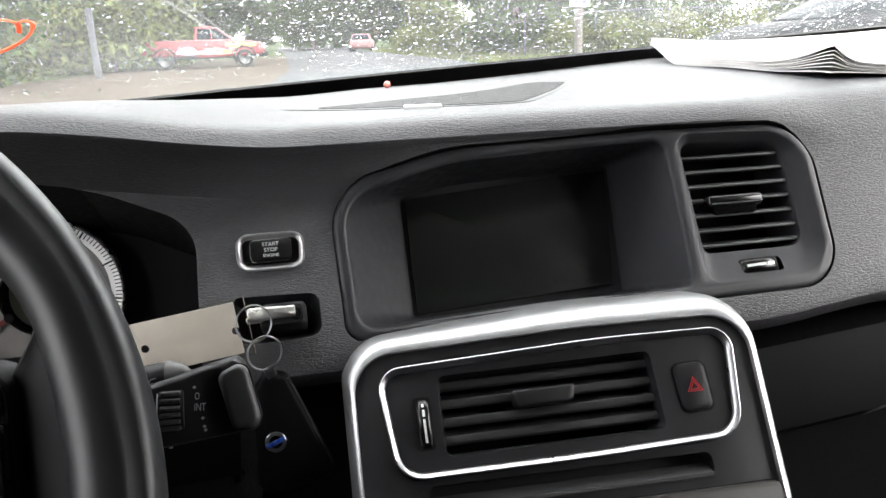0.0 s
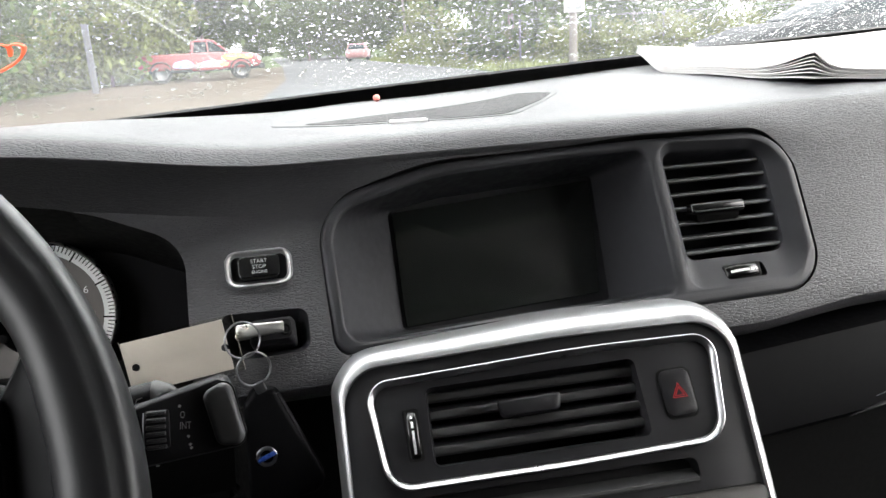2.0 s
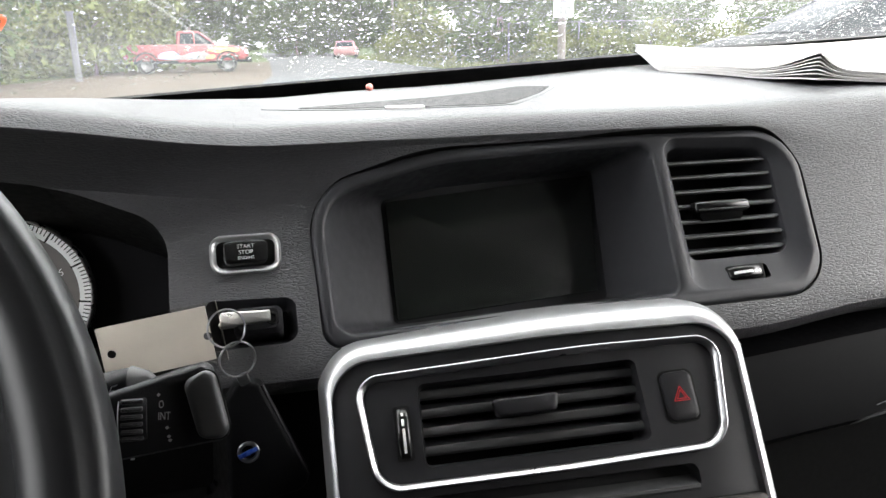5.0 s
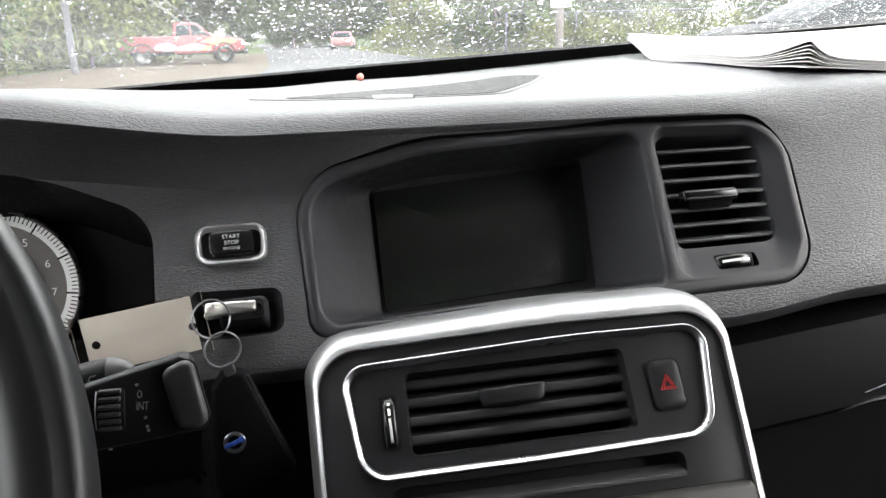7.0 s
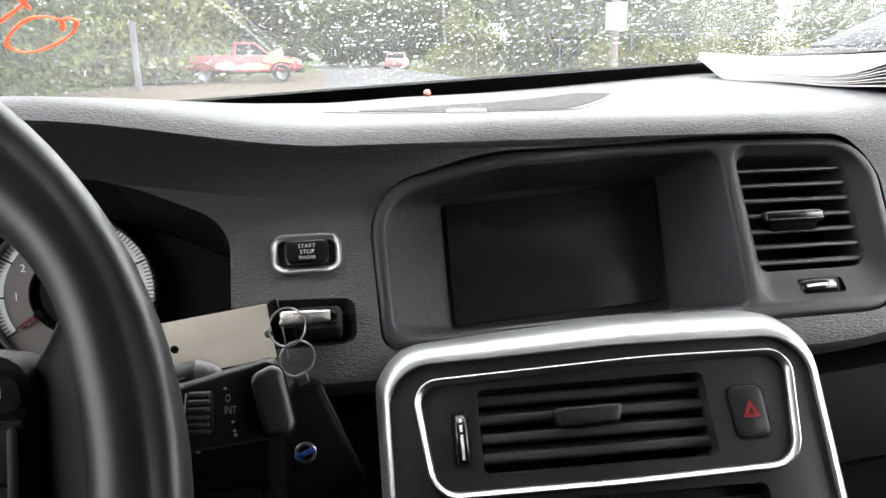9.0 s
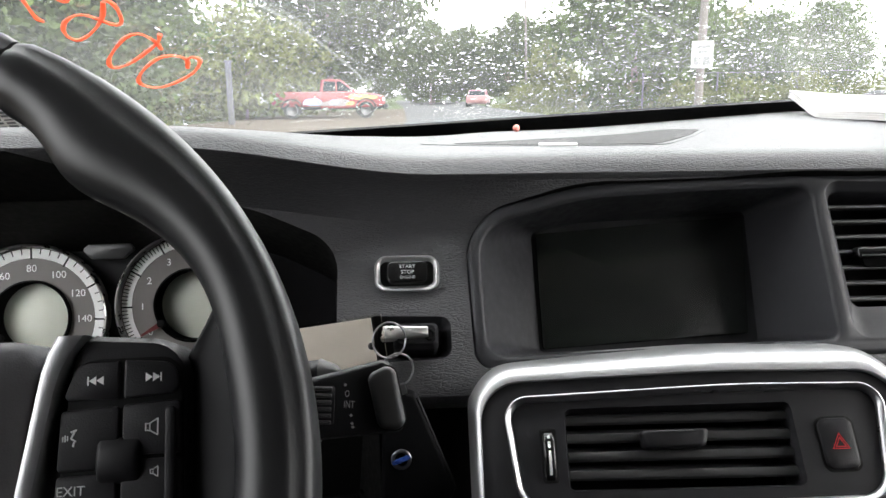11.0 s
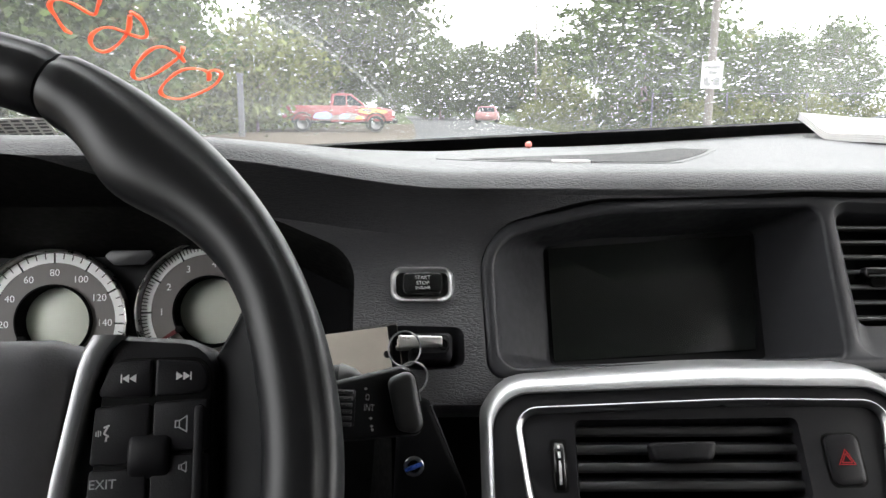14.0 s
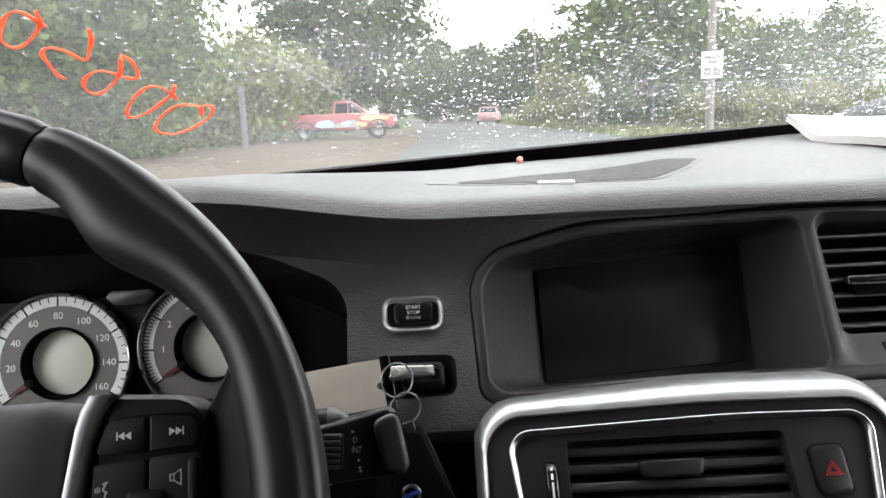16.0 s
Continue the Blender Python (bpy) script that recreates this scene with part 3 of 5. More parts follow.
def dial(cx, cy, first, sweep, majors, minor_n, digits, needle_deg):
    d = part("dial", loft([at_w(circle(0.0515), -0.010), at_w(circle(0.0515), 0.0005), at_w(circle(0.0505), 0.0012), at_w(circle(0.0498), 0.0004), at_w(circle(0.0498), -0.010)]),
             M["steel"], cluster, "round dial with a thin silver rim", at=pose(cx, cy, 0) @ Matrix.Scale(1.085, 4))
    part("dial_face", loft([at_w(circle(0.0496), -0.010), at_w(circle(0.0496), -0.0065), at_w(circle(0.0250), -0.0065), at_w(circle(0.0250), -0.010)]), M["dial"], d)
    a0, a1 = radians(first), radians(first - sweep)
    k = 80
    ring = [[Vector((r * math.cos(a0 + (a1 - a0) * i / k), r * math.sin(a0 + (a1 - a0) * i / k), w)) for r, w in ((0.0487, -0.0064), (0.0487, -0.0060), (0.0418, -0.0060), (0.0418, -0.0064))] for i in range(k + 1)]
    part("scale_ring", loft(ring, True, True), M["scale"], d)
    ticks = {}
    for big, r0, hw in ((True, 0.0412, 0.00055), (False, 0.0448, 0.0003)):
        tk = bmesh.new()
        loft([[Vector((r, e * hw, w)) for w, r in ((-0.0060, r0), (-0.0060, 0.0487), (-0.0057, 0.0487), (-0.0057, r0))] for e in (-1, 1)], True, True, tk)
        ticks[big] = mesh_of("tick_mark", tk, M["dark"], 0)
    n = majors * minor_n
    for i in range(n + 1):
        tick = new("tick_mark", ticks[i % minor_n == 0])
        tick.parent = d
        tick.matrix_basis = pose(0, 0, 0, 0, 0, math.degrees(a0 + (a1 - a0) * i / n))
    for i, txt in enumerate(digits):
        if txt:
            a = a0 + (a1 - a0) * i / (len(digits) - 1)
            lettering("numeral", txt, 0.0071, pose(0.0345 * math.cos(a), 0.0345 * math.sin(a), -0.0062), M["scale"], d)
    part("centre_well", loft([at_w(circle(0.0264), -0.0064), at_w(circle(0.0264), -0.0030), at_w(circle(0.0250), -0.0026), at_w(circle(0.0243), -0.0186)]), M["void"], d)
    part("blank_display", slab(circle(0.0243), -0.0192, -0.0180, 0.0002), M["lcd"], d, "blank grey-green display")
    a = radians(needle_deg)
    c, s = math.cos(a), math.sin(a)
    nd = loft([[Vector((r * c - e * hw * s, r * s + e * hw * c, w)) for e, w in ((-1, -0.004), (-1, -0.003), (1, -0.003), (1, -0.004))] for r, hw in ((0.024, 0.0018), (0.030, 0.0015), (0.041, 0.0006))], True, True)
    part("needle_hub", slab(circle(0.0030, 20, 0.0245 * c, 0.0245 * s), -0.0045, -0.0015, 0.0008), M["dark"], d)
    part("needle", nd, M["needle"], d, "dim red needle", smooth=0)
    return d


dial(-0.0615, -0.0045, 214, 248, 8, 4, ["", "20", "40", "60", "80", "100", "120", "140", "160"], 212)
dial(0.0562, 0.0008, 211.5, 252, 8, 10, ["0", "1", "2", "3", "4", "5", "6", "7", ""], 210)
part("indicator_lens", slab(rounded([(-0.0170, 0.0385), (0.0060, 0.0385), (0.0140, 0.0455), (0.0110, 0.0500), (-0.0190, 0.0500), (-0.0240, 0.0455)], 0.002, 4), -0.010, -0.004, 0.0006), M["slat"], cluster, "smoked indicator lens")
bz = rounded([(-0.185, -0.16), (0.195, -0.16), (0.195, 0.075), (-0.185, 0.075)], [0.02, 0.02, 0.06, 0.06], 8)
# blacker than the back plate: shade under the hood put into its colour
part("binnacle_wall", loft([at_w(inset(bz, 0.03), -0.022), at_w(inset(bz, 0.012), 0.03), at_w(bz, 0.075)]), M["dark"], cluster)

# ---- steering wheel ----
wheel = thing("steering_wheel", WHEEL, "black leather steering wheel with thumb grips and silver spoke trim", "steering wheel")


def rim_point(deg):
    """Middle, half width and half depth of the rim at an angle."""
    d = (deg + 180) % 360 - 180
    side = d if abs(d) <= 90 else math.copysign(180 - abs(d), d)
    grip = math.exp(-((side - 49) / (9 if side > 49 else 11)) ** 2)
    r_out = 0.1898 + 0.0005 * (1 - step(-5, 35, side))
    wide = 0.0145 + 0.0060 * grip - 0.0012 * math.exp(-((side - 24) / 9) ** 2)
    return r_out - wide, wide, 0.0150


def rim_bm(a0, a1, n, k=40, shrink=0.0):
    loops = []
    for i in range(n + 1):
        a = radians(a0 + (a1 - a0) * i / n)
        r, hw, hd = rim_point(a0 + (a1 - a0) * i / n)
        e = shrink if i in (0, n) else 0.0
        lp = []
        for j in range(k):
            b = 2 * math.pi * j / k
            cb, sb = math.cos(b), math.sin(b)
            g = 1 - 0.07 * math.exp(-((math.degrees(b) - 62) / 9) ** 2) + 0.03 * math.exp(-((math.degrees(b) - 42) / 12) ** 2)
            x = (hw - e) * math.copysign(abs(cb) ** 0.85, cb) * g
            lp.append(Vector(((r + x) * math.cos(a), (r + x) * math.sin(a), (hd - e) * math.copysign(abs(sb) ** 0.9, sb) * g)))
        loops.append(lp)
    return loft(loops, True, True)


for a0, a1, nm in ((66.5, 113.5, "rim_top"), (-30, 66, "rim_side"), (114, 210, "rim_side"), (210.5, 329.5, "rim_bottom")):
    part(nm, rim_bm(a0, a1, int((a1 - a0) / 1.6), shrink=0.0014), M["wheel_leather"], wheel, "smooth black leather", at=pose(0, 0, 0.031, -9.3))


def hub_loop(d, r):
    return rounded([(-0.0828 + d, -0.085 + d), (0.0828 - d, -0.085 + d), (0.0908 - d, 0.052 - d), (-0.0908 + d, 0.052 - d)], [0.05 - d, 0.05 - d, r, r], 8)


def spoke_web(side):
    """A hollow-curved web that runs from the spoke's edge up to the inner side of the rim."""
    rows = []
    for i in range(33):
        y = -0.065 + 0.139 * i / 32
        x0 = 0.1385 + 0.0150 * step(0.042, 0.078, y) ** 0.6
        x1 = math.sqrt(0.1635 ** 2 - y * y) + 0.006
        rim_z = 0.028 - 0.161 * y
        lip = 0.0062 + 0.0050 * step(0.040, 0.075, y)
        row = [(x0, -0.012), (x0, lip - 0.0025), (x0 + 0.0004, lip - 0.0010), (x0 + 0.0014, lip)]
        row += [(x0 + 0.0014 + (x1 - x0 - 0.0014) * q, lip + (rim_z - lip) * q ** 1.9) for q in [j / 8 for j in range(1, 9)]]
        rows.append([Vector((side * x, y, w)) for x, w in row + [(x1, -0.012)]])
    return loft(rows, True, True)


part("airbag_cover", loft([at_w(hub_loop(0, 0.012), -0.02), at_w(hub_loop(0, 0.012), 0.008), at_w(hub_loop(0.003, 0.011), 0.014), at_w(hub_loop(0.010, 0.010), 0.019), at_w(hub_loop(0.028, 0.008), 0.023)], True, True),
     M["airbag"], wheel, "matte black airbag cover")
for s in (1, -1):
    path = [(0.1005, 0.0528, 0.0046), (0.0966, 0.0465, 0.0040), (0.0940, 0.0400, 0.0034), (0.0922, 0.0320, 0.0030), (0.0895, 0.0160, 0.0030), (0.0868, 0.0, 0.0030), (0.0838, -0.025, 0.0029), (0.0805, -0.070, 0.0026)]
    part("silver_trim", loft([[Vector((s * (x + e * hw * 1.2), y, w)) for e, w in ((-1, -0.01), (-1, 0.0135), (-0.75, 0.0152), (0, 0.0160), (0.75, 0.0152), (1, 0.0135), (1, -0.01))] for x, y, hw in path], True, True), M["trim"], wheel, "satin silver spoke trim")
    po = rounded([(s * x, y) for x, y in (((0.092, -0.075), (0.1415, -0.075), (0.1425, 0.050), (0.099, 0.0535)) if s > 0 else ((0.1415, -0.075), (0.092, -0.075), (0.099, 0.0535), (0.1425, 0.050)))], [0.01, 0.01, 0.016, 0.006] if s > 0 else [0.01, 0.01, 0.006, 0.016], 6)
    part("spoke", loft([at_w(po, -0.018), at_w(po, 0.006), at_w(inset(po, 0.002), 0.0105), at_w(inset(po, 0.005), 0.0115)], True, True), M["matte"], wheel, "black spoke with switches")
    part("spoke_web", spoke_web(s), M["web_leather"], wheel, "black leather web between spoke and rim")

# switches on the spoke beside the rim
def key_cap(pts, r=0.0025, w=0.0128):
    return slab(rounded(pts, r, 5), 0.008, w, 0.0009)


switches = part("switch_gap", slab(rounded([(0.0950, -0.030), (0.1400, -0.030), (0.1392, 0.0440), (0.1000, 0.0440)], [0.004, 0.004, 0.008, 0.010], 6), 0.009, 0.0117, 0.0004), M["dark"], wheel)
for pts, rr in (([(0.0972, 0.0293), (0.1172, 0.0290), (0.1172, 0.0432), (0.1025, 0.0430)], [0.002, 0.001, 0.001, 0.006]),
                ([(0.1186, 0.0292), (0.1383, 0.0305), (0.1372, 0.0418), (0.1186, 0.0432)], [0.001, 0.003, 0.006, 0.001]),
                ([(0.0962, 0.0045), (0.1170, 0.0045), (0.1172, 0.0268), (0.0970, 0.0258)], 0.0015),
                ([(0.1184, 0.0090), (0.1392, 0.0090), (0.1386, 0.0280), (0.1184, 0.0270)], 0.0015),
                ([(0.0950, -0.0260), (0.1166, -0.0260), (0.1168, 0.0030), (0.0962, 0.0030)], 0.0015),
                ([(0.1182, -0.0260), (0.1396, -0.0260), (0.1394, 0.0076), (0.1182, 0.0076)], 0.0015)):
    part("switch", key_cap(pts, rr), M["matte"], switches)
drum = []
for i in range(17):
    a = math.pi * (0.10 + 0.80 * i / 16)
    y, w = 0.0075 - math.cos(a) * 0.0087, 0.0095 + math.sin(a) * 0.0062
    drum.append([Vector((x, y, min(w - d, w))) for x, d in ((0.1102, 0.006), (0.1102, 0.0012), (0.1108, 0.0004), (0.1118, 0), (0.1232, 0), (0.1242, 0.0004), (0.1248, 0.0012), (0.1248, 0.006))])
part("rocker", loft(drum, True, True), M["panel"], switches, "rounded black thumb roller", smooth=50)
part("volume_ridge", slab(rounded([(0.1335, -0.024), (0.1375, -0.024), (0.1372, 0.026), (0.1335, 0.0255)], 0.0018, 4), 0.0128, 0.0142, 0.001), M["panel"], switches)


def icon(shapes, x, y, parent, size=1.0, w=0.01285, mat="white"):
    """Small printed shapes, each a list of corners in millimetres."""
    for sh in shapes:
        lo = [Vector((p[0] * size * 0.001, p[1] * size * 0.001)) for p in sh]
        part("symbol_stroke", loft([at_w(lo, 0), at_w(lo, 0.00012)], True, True), M[mat], parent, at=pose(x, y, w), smooth=0)


TRI_L, TRI_R = [(0, 0), (2.6, -1.6), (2.6, 1.6)], [(0, -1.6), (2.6, 0), (0, 1.6)]
icon([[(-3.4, -1.6), (-2.9, -1.6), (-2.9, 1.6), (-3.4, 1.6)], [(x - 2.9, y) for x, y in TRI_L], [(x - 0.3, y) for x, y in TRI_L]], 0.1093, 0.0362, switches)
icon([[(2.9, -1.6), (3.4, -1.6), (3.4, 1.6), (2.9, 1.6)], [(x + 0.3, y) for x, y in TRI_R], [(x - 2.3, y) for x, y in TRI_R]], 0.1286, 0.0366, switches)
SPK = [[(-2.6, -1.3), (-2.1, -1.3), (-2.1, 1.3), (-2.6, 1.3)], [(-2.6, 1.0), (-0.9, 1.0), (-0.9, 1.4), (-2.6, 1.4)], [(-2.6, -1.4), (-0.9, -1.4), (-0.9, -1.0), (-2.6, -1.0)], [(-1.1, -1.3), (-0.7, -1.3), (-0.7, 1.3), (-1.1, 1.3)],
       [(-0.9, 1.0), (1.9, 2.7), (1.9, 3.2), (-0.9, 1.5)], [(-0.9, -1.5), (1.9, -3.2), (1.9, -2.7), (-0.9, -1.0)], [(1.6, -3.0), (2.1, -3.0), (2.1, 3.0), (1.6, 3.0)]]
icon(SPK, 0.1290, 0.0187, switches, 1.0, mat="faded")
icon(SPK, 0.1300, 0.0030, switches, 0.62, mat="faded")
icon([[(-0.6, 2.6), (1.6, 3.4), (1.8, 2.8), (-0.2, 2.0)], [(0.6, 2.6), (1.3, 2.4), (0.2, 0.2), (-0.4, 0.5)], [(-0.4, 0.5), (1.6, -0.6), (1.6, -1.2), (-0.4, -0.1)], [(0.6, -0.9), (1.2, -0.9), (0.9, -2.8), (0.2, -2.6)],
      [(-1.6, -0.6), (-1.2, -0.6), (-1.2, 1.2), (-1.6, 1.2)], [(-2.4, -1.0), (-2.0, -1.0), (-2.0, 1.4), (-2.4, 1.4)], [(-3.2, -0.8), (-2.8, -0.8), (-2.8, 1.0), (-3.2, 1.0)]], 0.1012, 0.0160, switches, 1.0, mat="faded")
lettering("lettering", "EXIT", 0.0048, pose(0.1014, -0.0022, 0.01285), M["faded"], switches)

# ---- steering column and wiper stalk ----
column = thing("steering_column", WHEEL, "black plastic steering column shroud behind the wheel", "steering column")
part("shroud", tube([(0, -0.01, -0.018), (0, -0.012, -0.05), (0, -0.016, -0.09), (0, -0.02, -0.25)], [0.048, 0.056, 0.058, 0.058], 20), M["dark"], column)
STALK = plane_at(-0.2501, 0.2821, 1.0214, 0, 20) @ Matrix.Scale(0.85, 4)
stalk = thing("wiper_stalk", STALK, "black wiper stalk with ribbed ring and worn white symbols", "lever")


def stalk_loop(d):
    return rounded([(-0.105, -0.030 + d), (0.0155 - d, -0.0245 + d), (0.0082 - d, 0.0108 - d), (-0.105, -0.012 - d)], [0.004, 0.005, 0.005, 0.004], 6)


part("lever_body", loft([at_w(stalk_loop(0.003), -0.018), at_w(stalk_loop(0), -0.014), at_w(stalk_loop(0), 0.001), at_w(stalk_loop(0.0012), 0.0042), at_w(stalk_loop(0.003), 0.0052)], True, True), M["matte"], stalk)
co = rounded([(0.0012, -0.0218), (0.0152, -0.0238), (0.0098, 0.0088), (-0.0034, 0.0034)], 0.0048, 6)
part("end_button", loft([at_w(co, 0.002), at_w(co, 0.0072), at_w(inset(co, 0.0007), 0.0088), at_w(inset(co, 0.0018), 0.0096), at_w(inset(co, 0.0032), 0.0099)], True, True), M["rib"], stalk, "smooth black end button")
part("button_seam", slab(inset(co, -0.0007), 0.002, 0.0056, 0.0002), M["dark"], stalk)
knurl = part("ribbed_ring", loft([[Vector((u, v, w)) for v, w in ((-0.0205 + e, 0.000), (-0.0205 + e, 0.0052), (-0.0175 + e, 0.0080), (-0.0115, 0.0095), (-0.0055 - e, 0.0080), (-0.0025 - e, 0.0052), (-0.0025 - e, 0.000))] for u, e in ((-0.0292, 0.0008), (-0.0284, 0), (-0.0192, 0), (-0.0183, 0.0008))], True, True),
             M["matte"], stalk, at=pose(0, 0, 0, 0, 0, -4))
for i in range(6):
    v = -0.0192 + 0.0031 * i
    w = 0.0095 - 0.0030 * ((v + 0.0115) / 0.009) ** 2
    part("rib", slab(rounded(box2(-0.0282, -0.0196, v - 0.0009, v + 0.0009), 0.0005, 3), w - 0.003, w + 0.0020, 0.0006), M["rib"], knurl)
part("white_edge", loft([[Vector((-0.0297, v, 0.0055 + 0.004 * (1 - ((v + 0.0115) / 0.009) ** 2))), Vector((-0.0291, v, 0.0060 + 0.004 * (1 - ((v + 0.0115) / 0.009) ** 2)))] for v in [-0.0195 + 0.0018 * i for i in range(10)]], closed=False), M["faded"], knurl)
lettering("lettering", "INT", 0.0044, pose(-0.0122, -0.0103, 0.0053, 0, 0, -6) @ Matrix.Diagonal((0.72, 1.1, 1, 1)), M["faded"], stalk)
lettering("lettering", "O", 0.0040, pose(-0.0129, -0.0052, 0.0053, 0, 0, -6) @ Matrix.Diagonal((0.7, 1.15, 1, 1)), M["faded"], stalk)
DROP = [(-0.9, 0), (0, -0.9), (0.9, 0), (0, 0.7)]
for u, v in ((-0.0137, -0.0008), (-0.0114, -0.0152), (-0.0110, -0.0190), (-0.0107, -0.0207)):
    icon([DROP], u, v, stalk, 1.0, 0.00525, "faded")
icon([[(-0.8, -0.4), (0.8, -0.4), (0.8, 0.4), (-0.8, 0.4)]], -0.0262, -0.0262, stalk, 1.0, 0.00525, "faded")
M["grey_plastic"] = material("grey_tip_plastic", (0.05, 0.05, 0.05), 0.5, vary=0.12, scale=300)
part("washer_cone", tube([(-0.060, -0.003, -0.020), (-0.034, 0.002, -0.016), (-0.026, 0.0035, -0.014), (-0.0175, 0.005, -0.012)], [0.0095, 0.0090, 0.0082, 0.0035], 18), M["matte"], stalk)
part("washer_tip", tube([(-0.0255, 0.0032, -0.0138), (-0.0185, 0.0036, -0.0122), (-0.0150, 0.0036, -0.0114)], [0.0090, 0.0055, 0.0015], 18), M["grey_plastic"], stalk, "lighter grey tip")
icon([[(-2.4, -1.4), (-1.9, -1.4), (-0.6, 1.2), (-1.1, 1.2)], [(-1.1, 1.2), (1.6, 1.6), (1.6, 1.1), (-0.6, 0.8)], [(1.6, 1.6), (2.1, 1.6), (1.2, -1.2), (0.7, -1.2)], [(-2.4, -1.4), (0.9, -1.2), (0.9, -0.8), (-2.2, -1.0)]], -0.0330, 0.0035, stalk, 0.9, -0.0070, "faded")

# ---- keys and tag ----
TAG = plane_at(-0.27, 0.415, 0.985, -4, 10)
fob = thing("key_fob_in_slot", FACE, "black key fob pushed into the dashboard slot", "key")
part("fob_body", loft([at_w(rounded(box2(-0.1735, -0.1450, -0.0575, -0.0410), 0.0035, 5), w) for w in (-0.022, 0.004)] + [at_w(rounded(box2(-0.1725, -0.1455, -0.0570, -0.0415), 0.0035, 5), 0.012), at_w(rounded(box2(-0.1705, -0.1475, -0.0550, -0.0435), 0.003, 5), 0.0155)], True, True), M["matte"], fob)
part("steel_end", slab(rounded([(-0.1815, -0.0526), (-0.1518, -0.0512), (-0.1518, -0.0446), (-0.1795, -0.0438)], 0.0012, 4), 0.010, 0.0185, 0.0012), M["steel"], fob, "worn steel end piece")
part("loop_eye", tube([(-0.1510 + 0.0026 * math.cos(a), -0.0495 + 0.0030 * math.sin(a), 0.0155) for a in [2 * math.pi * i / 14 for i in range(14)]], 0.0010, 8, True), M["dark"], fob)


def ring_bm(cx, cy, cz, r, tilt, spin=0.0, wire=0.00060):
    m = Matrix.Translation((cx, cy, cz)) @ pose(0, 0, 0, 0, tilt, spin)
    return tube([m @ Vector((r * math.cos(a), r * math.sin(a), 0)) for a in [2 * math.pi * i / 40 for i in range(40)]], wire, 8, True)


tagged(part("key_ring", ring_bm(0.0318, 0.0095, 0.005, 0.0105, 24, 10), M["chrome"], None, at=TAG), "thin bright steel split ring through the tag", "key ring", "key rings")
tagged(part("key_ring", ring_bm(0.0362, -0.0085, 0.004, 0.0100, 20, -15), M["chrome"], None, at=TAG), "thin bright steel split ring holding the spare key", "key ring", "key rings")

tag = thing("key_tag", TAG @ pose(-0.0056, 0.0046, 0, 0, 0, 7.3), "cream card tag in a clear sleeve hung on the key", "tag")
card = part("card", slab(rounded(box2(-0.0292, 0.0286, -0.0162, 0.0142), 0.0006, 3), 0.0, 0.0006, 0.0001), M["card"], tag, "cream card")
carve(card, [(loft([at_w(circle(0.0023, 20, x, y), -0.01), at_w(circle(0.0023, 20, x, y), 0.01)], True, True), TAG @ pose(-0.0056, 0.0046, 0, 0, 0, 7.3)) for x, y in ((-0.0239, -0.0012), (0.0266, -0.0026))])
M["sleeve"] = glassy("clear_vinyl", (0.88, 0.86, 0.80), 0.05, 1.04)
M["weld"] = material("yellowed_vinyl_seam", (0.20, 0.185, 0.155), 0.4, vary=0.15, scale=300)
for x0, x1, v0, v1 in ((-0.0340, -0.0294, -0.0182, 0.0158), (0.0288, 0.0345, -0.0182, 0.0158), (-0.0293, 0.0287, 0.0144, 0.0158), (-0.0293, 0.0287, -0.0182, -0.0164)):
    part("clear_sleeve", slab(rounded(box2(x0, x1, v0, v1), 0.0004, 3), -0.0002, 0.0008, 0.0002), M["sleeve"], tag, "clear vinyl edge")
for x0, x1 in ((-0.0343, -0.0340), (0.0345, 0.0348)):
    part("welded_seam", slab(box2v(x0, x1, -0.0182, 0.0158), -0.0003, 0.0010, 0.0001), M["weld"], tag)

spare = thing("spare_key", TAG @ pose(0.036, -0.022, 0.0, 0, 0, 19), "black key fob hanging from the split ring", "key")
ko = rounded([(-0.036, -0.068), (0.0135, -0.076), (0.0095, -0.006), (-0.0015, 0.0005), (-0.0115, -0.006)], [0.009, 0.009, 0.006, 0.005, 0.006], 6)
part("fob_shell", loft([at_w(inset(ko, 0.002), -0.013), at_w(ko, -0.011), at_w(ko, -0.003), at_w(inset(ko, 0.0012), -0.0008), at_w(inset(ko, 0.003), 0)], True, True), M["lower"], spare)
# lighter bar along the key's side, drawn for its edge highlight
part("edge_highlight", tube([(0.0094, -0.008, -0.0022), (0.0110, -0.04, -0.0022), (0.0122, -0.068, -0.0022)], 0.0010, 8), M["matte"], spare)
part("swivel_clip", slab(rounded(box2(-0.0005, 0.0055, -0.003, 0.0035), 0.001, 4), -0.001, 0.0025, 0.0006), M["chrome"], spare, "bright swivel clip")
M["blue"] = material("blue_enamel", (0.02, 0.05, 0.22), 0.3, vary=0.1, scale=300)
badge = part("badge", loft([at_w(circle(0.0062, 36), -0.0005), at_w(circle(0.0062, 36), 0.0004), at_w(circle(0.0056, 36), 0.0009), at_w(circle(0.0044, 36), 0.0009), at_w(circle(0.0040, 36), 0.0002), at_w(circle(0.0040, 36), -0.0005)]), M["chrome"], spare, "round chrome badge with a blue bar", at=pose(-0.0121, -0.0397, 0.0006))
part("badge_bar", slab(rounded(box2(-0.0058, 0.0058, -0.0014, 0.0014), 0.0004, 3), 0.0004, 0.0013, 0.0003), M["blue"], badge, at=pose(0, 0, 0, 0, 0, 2))

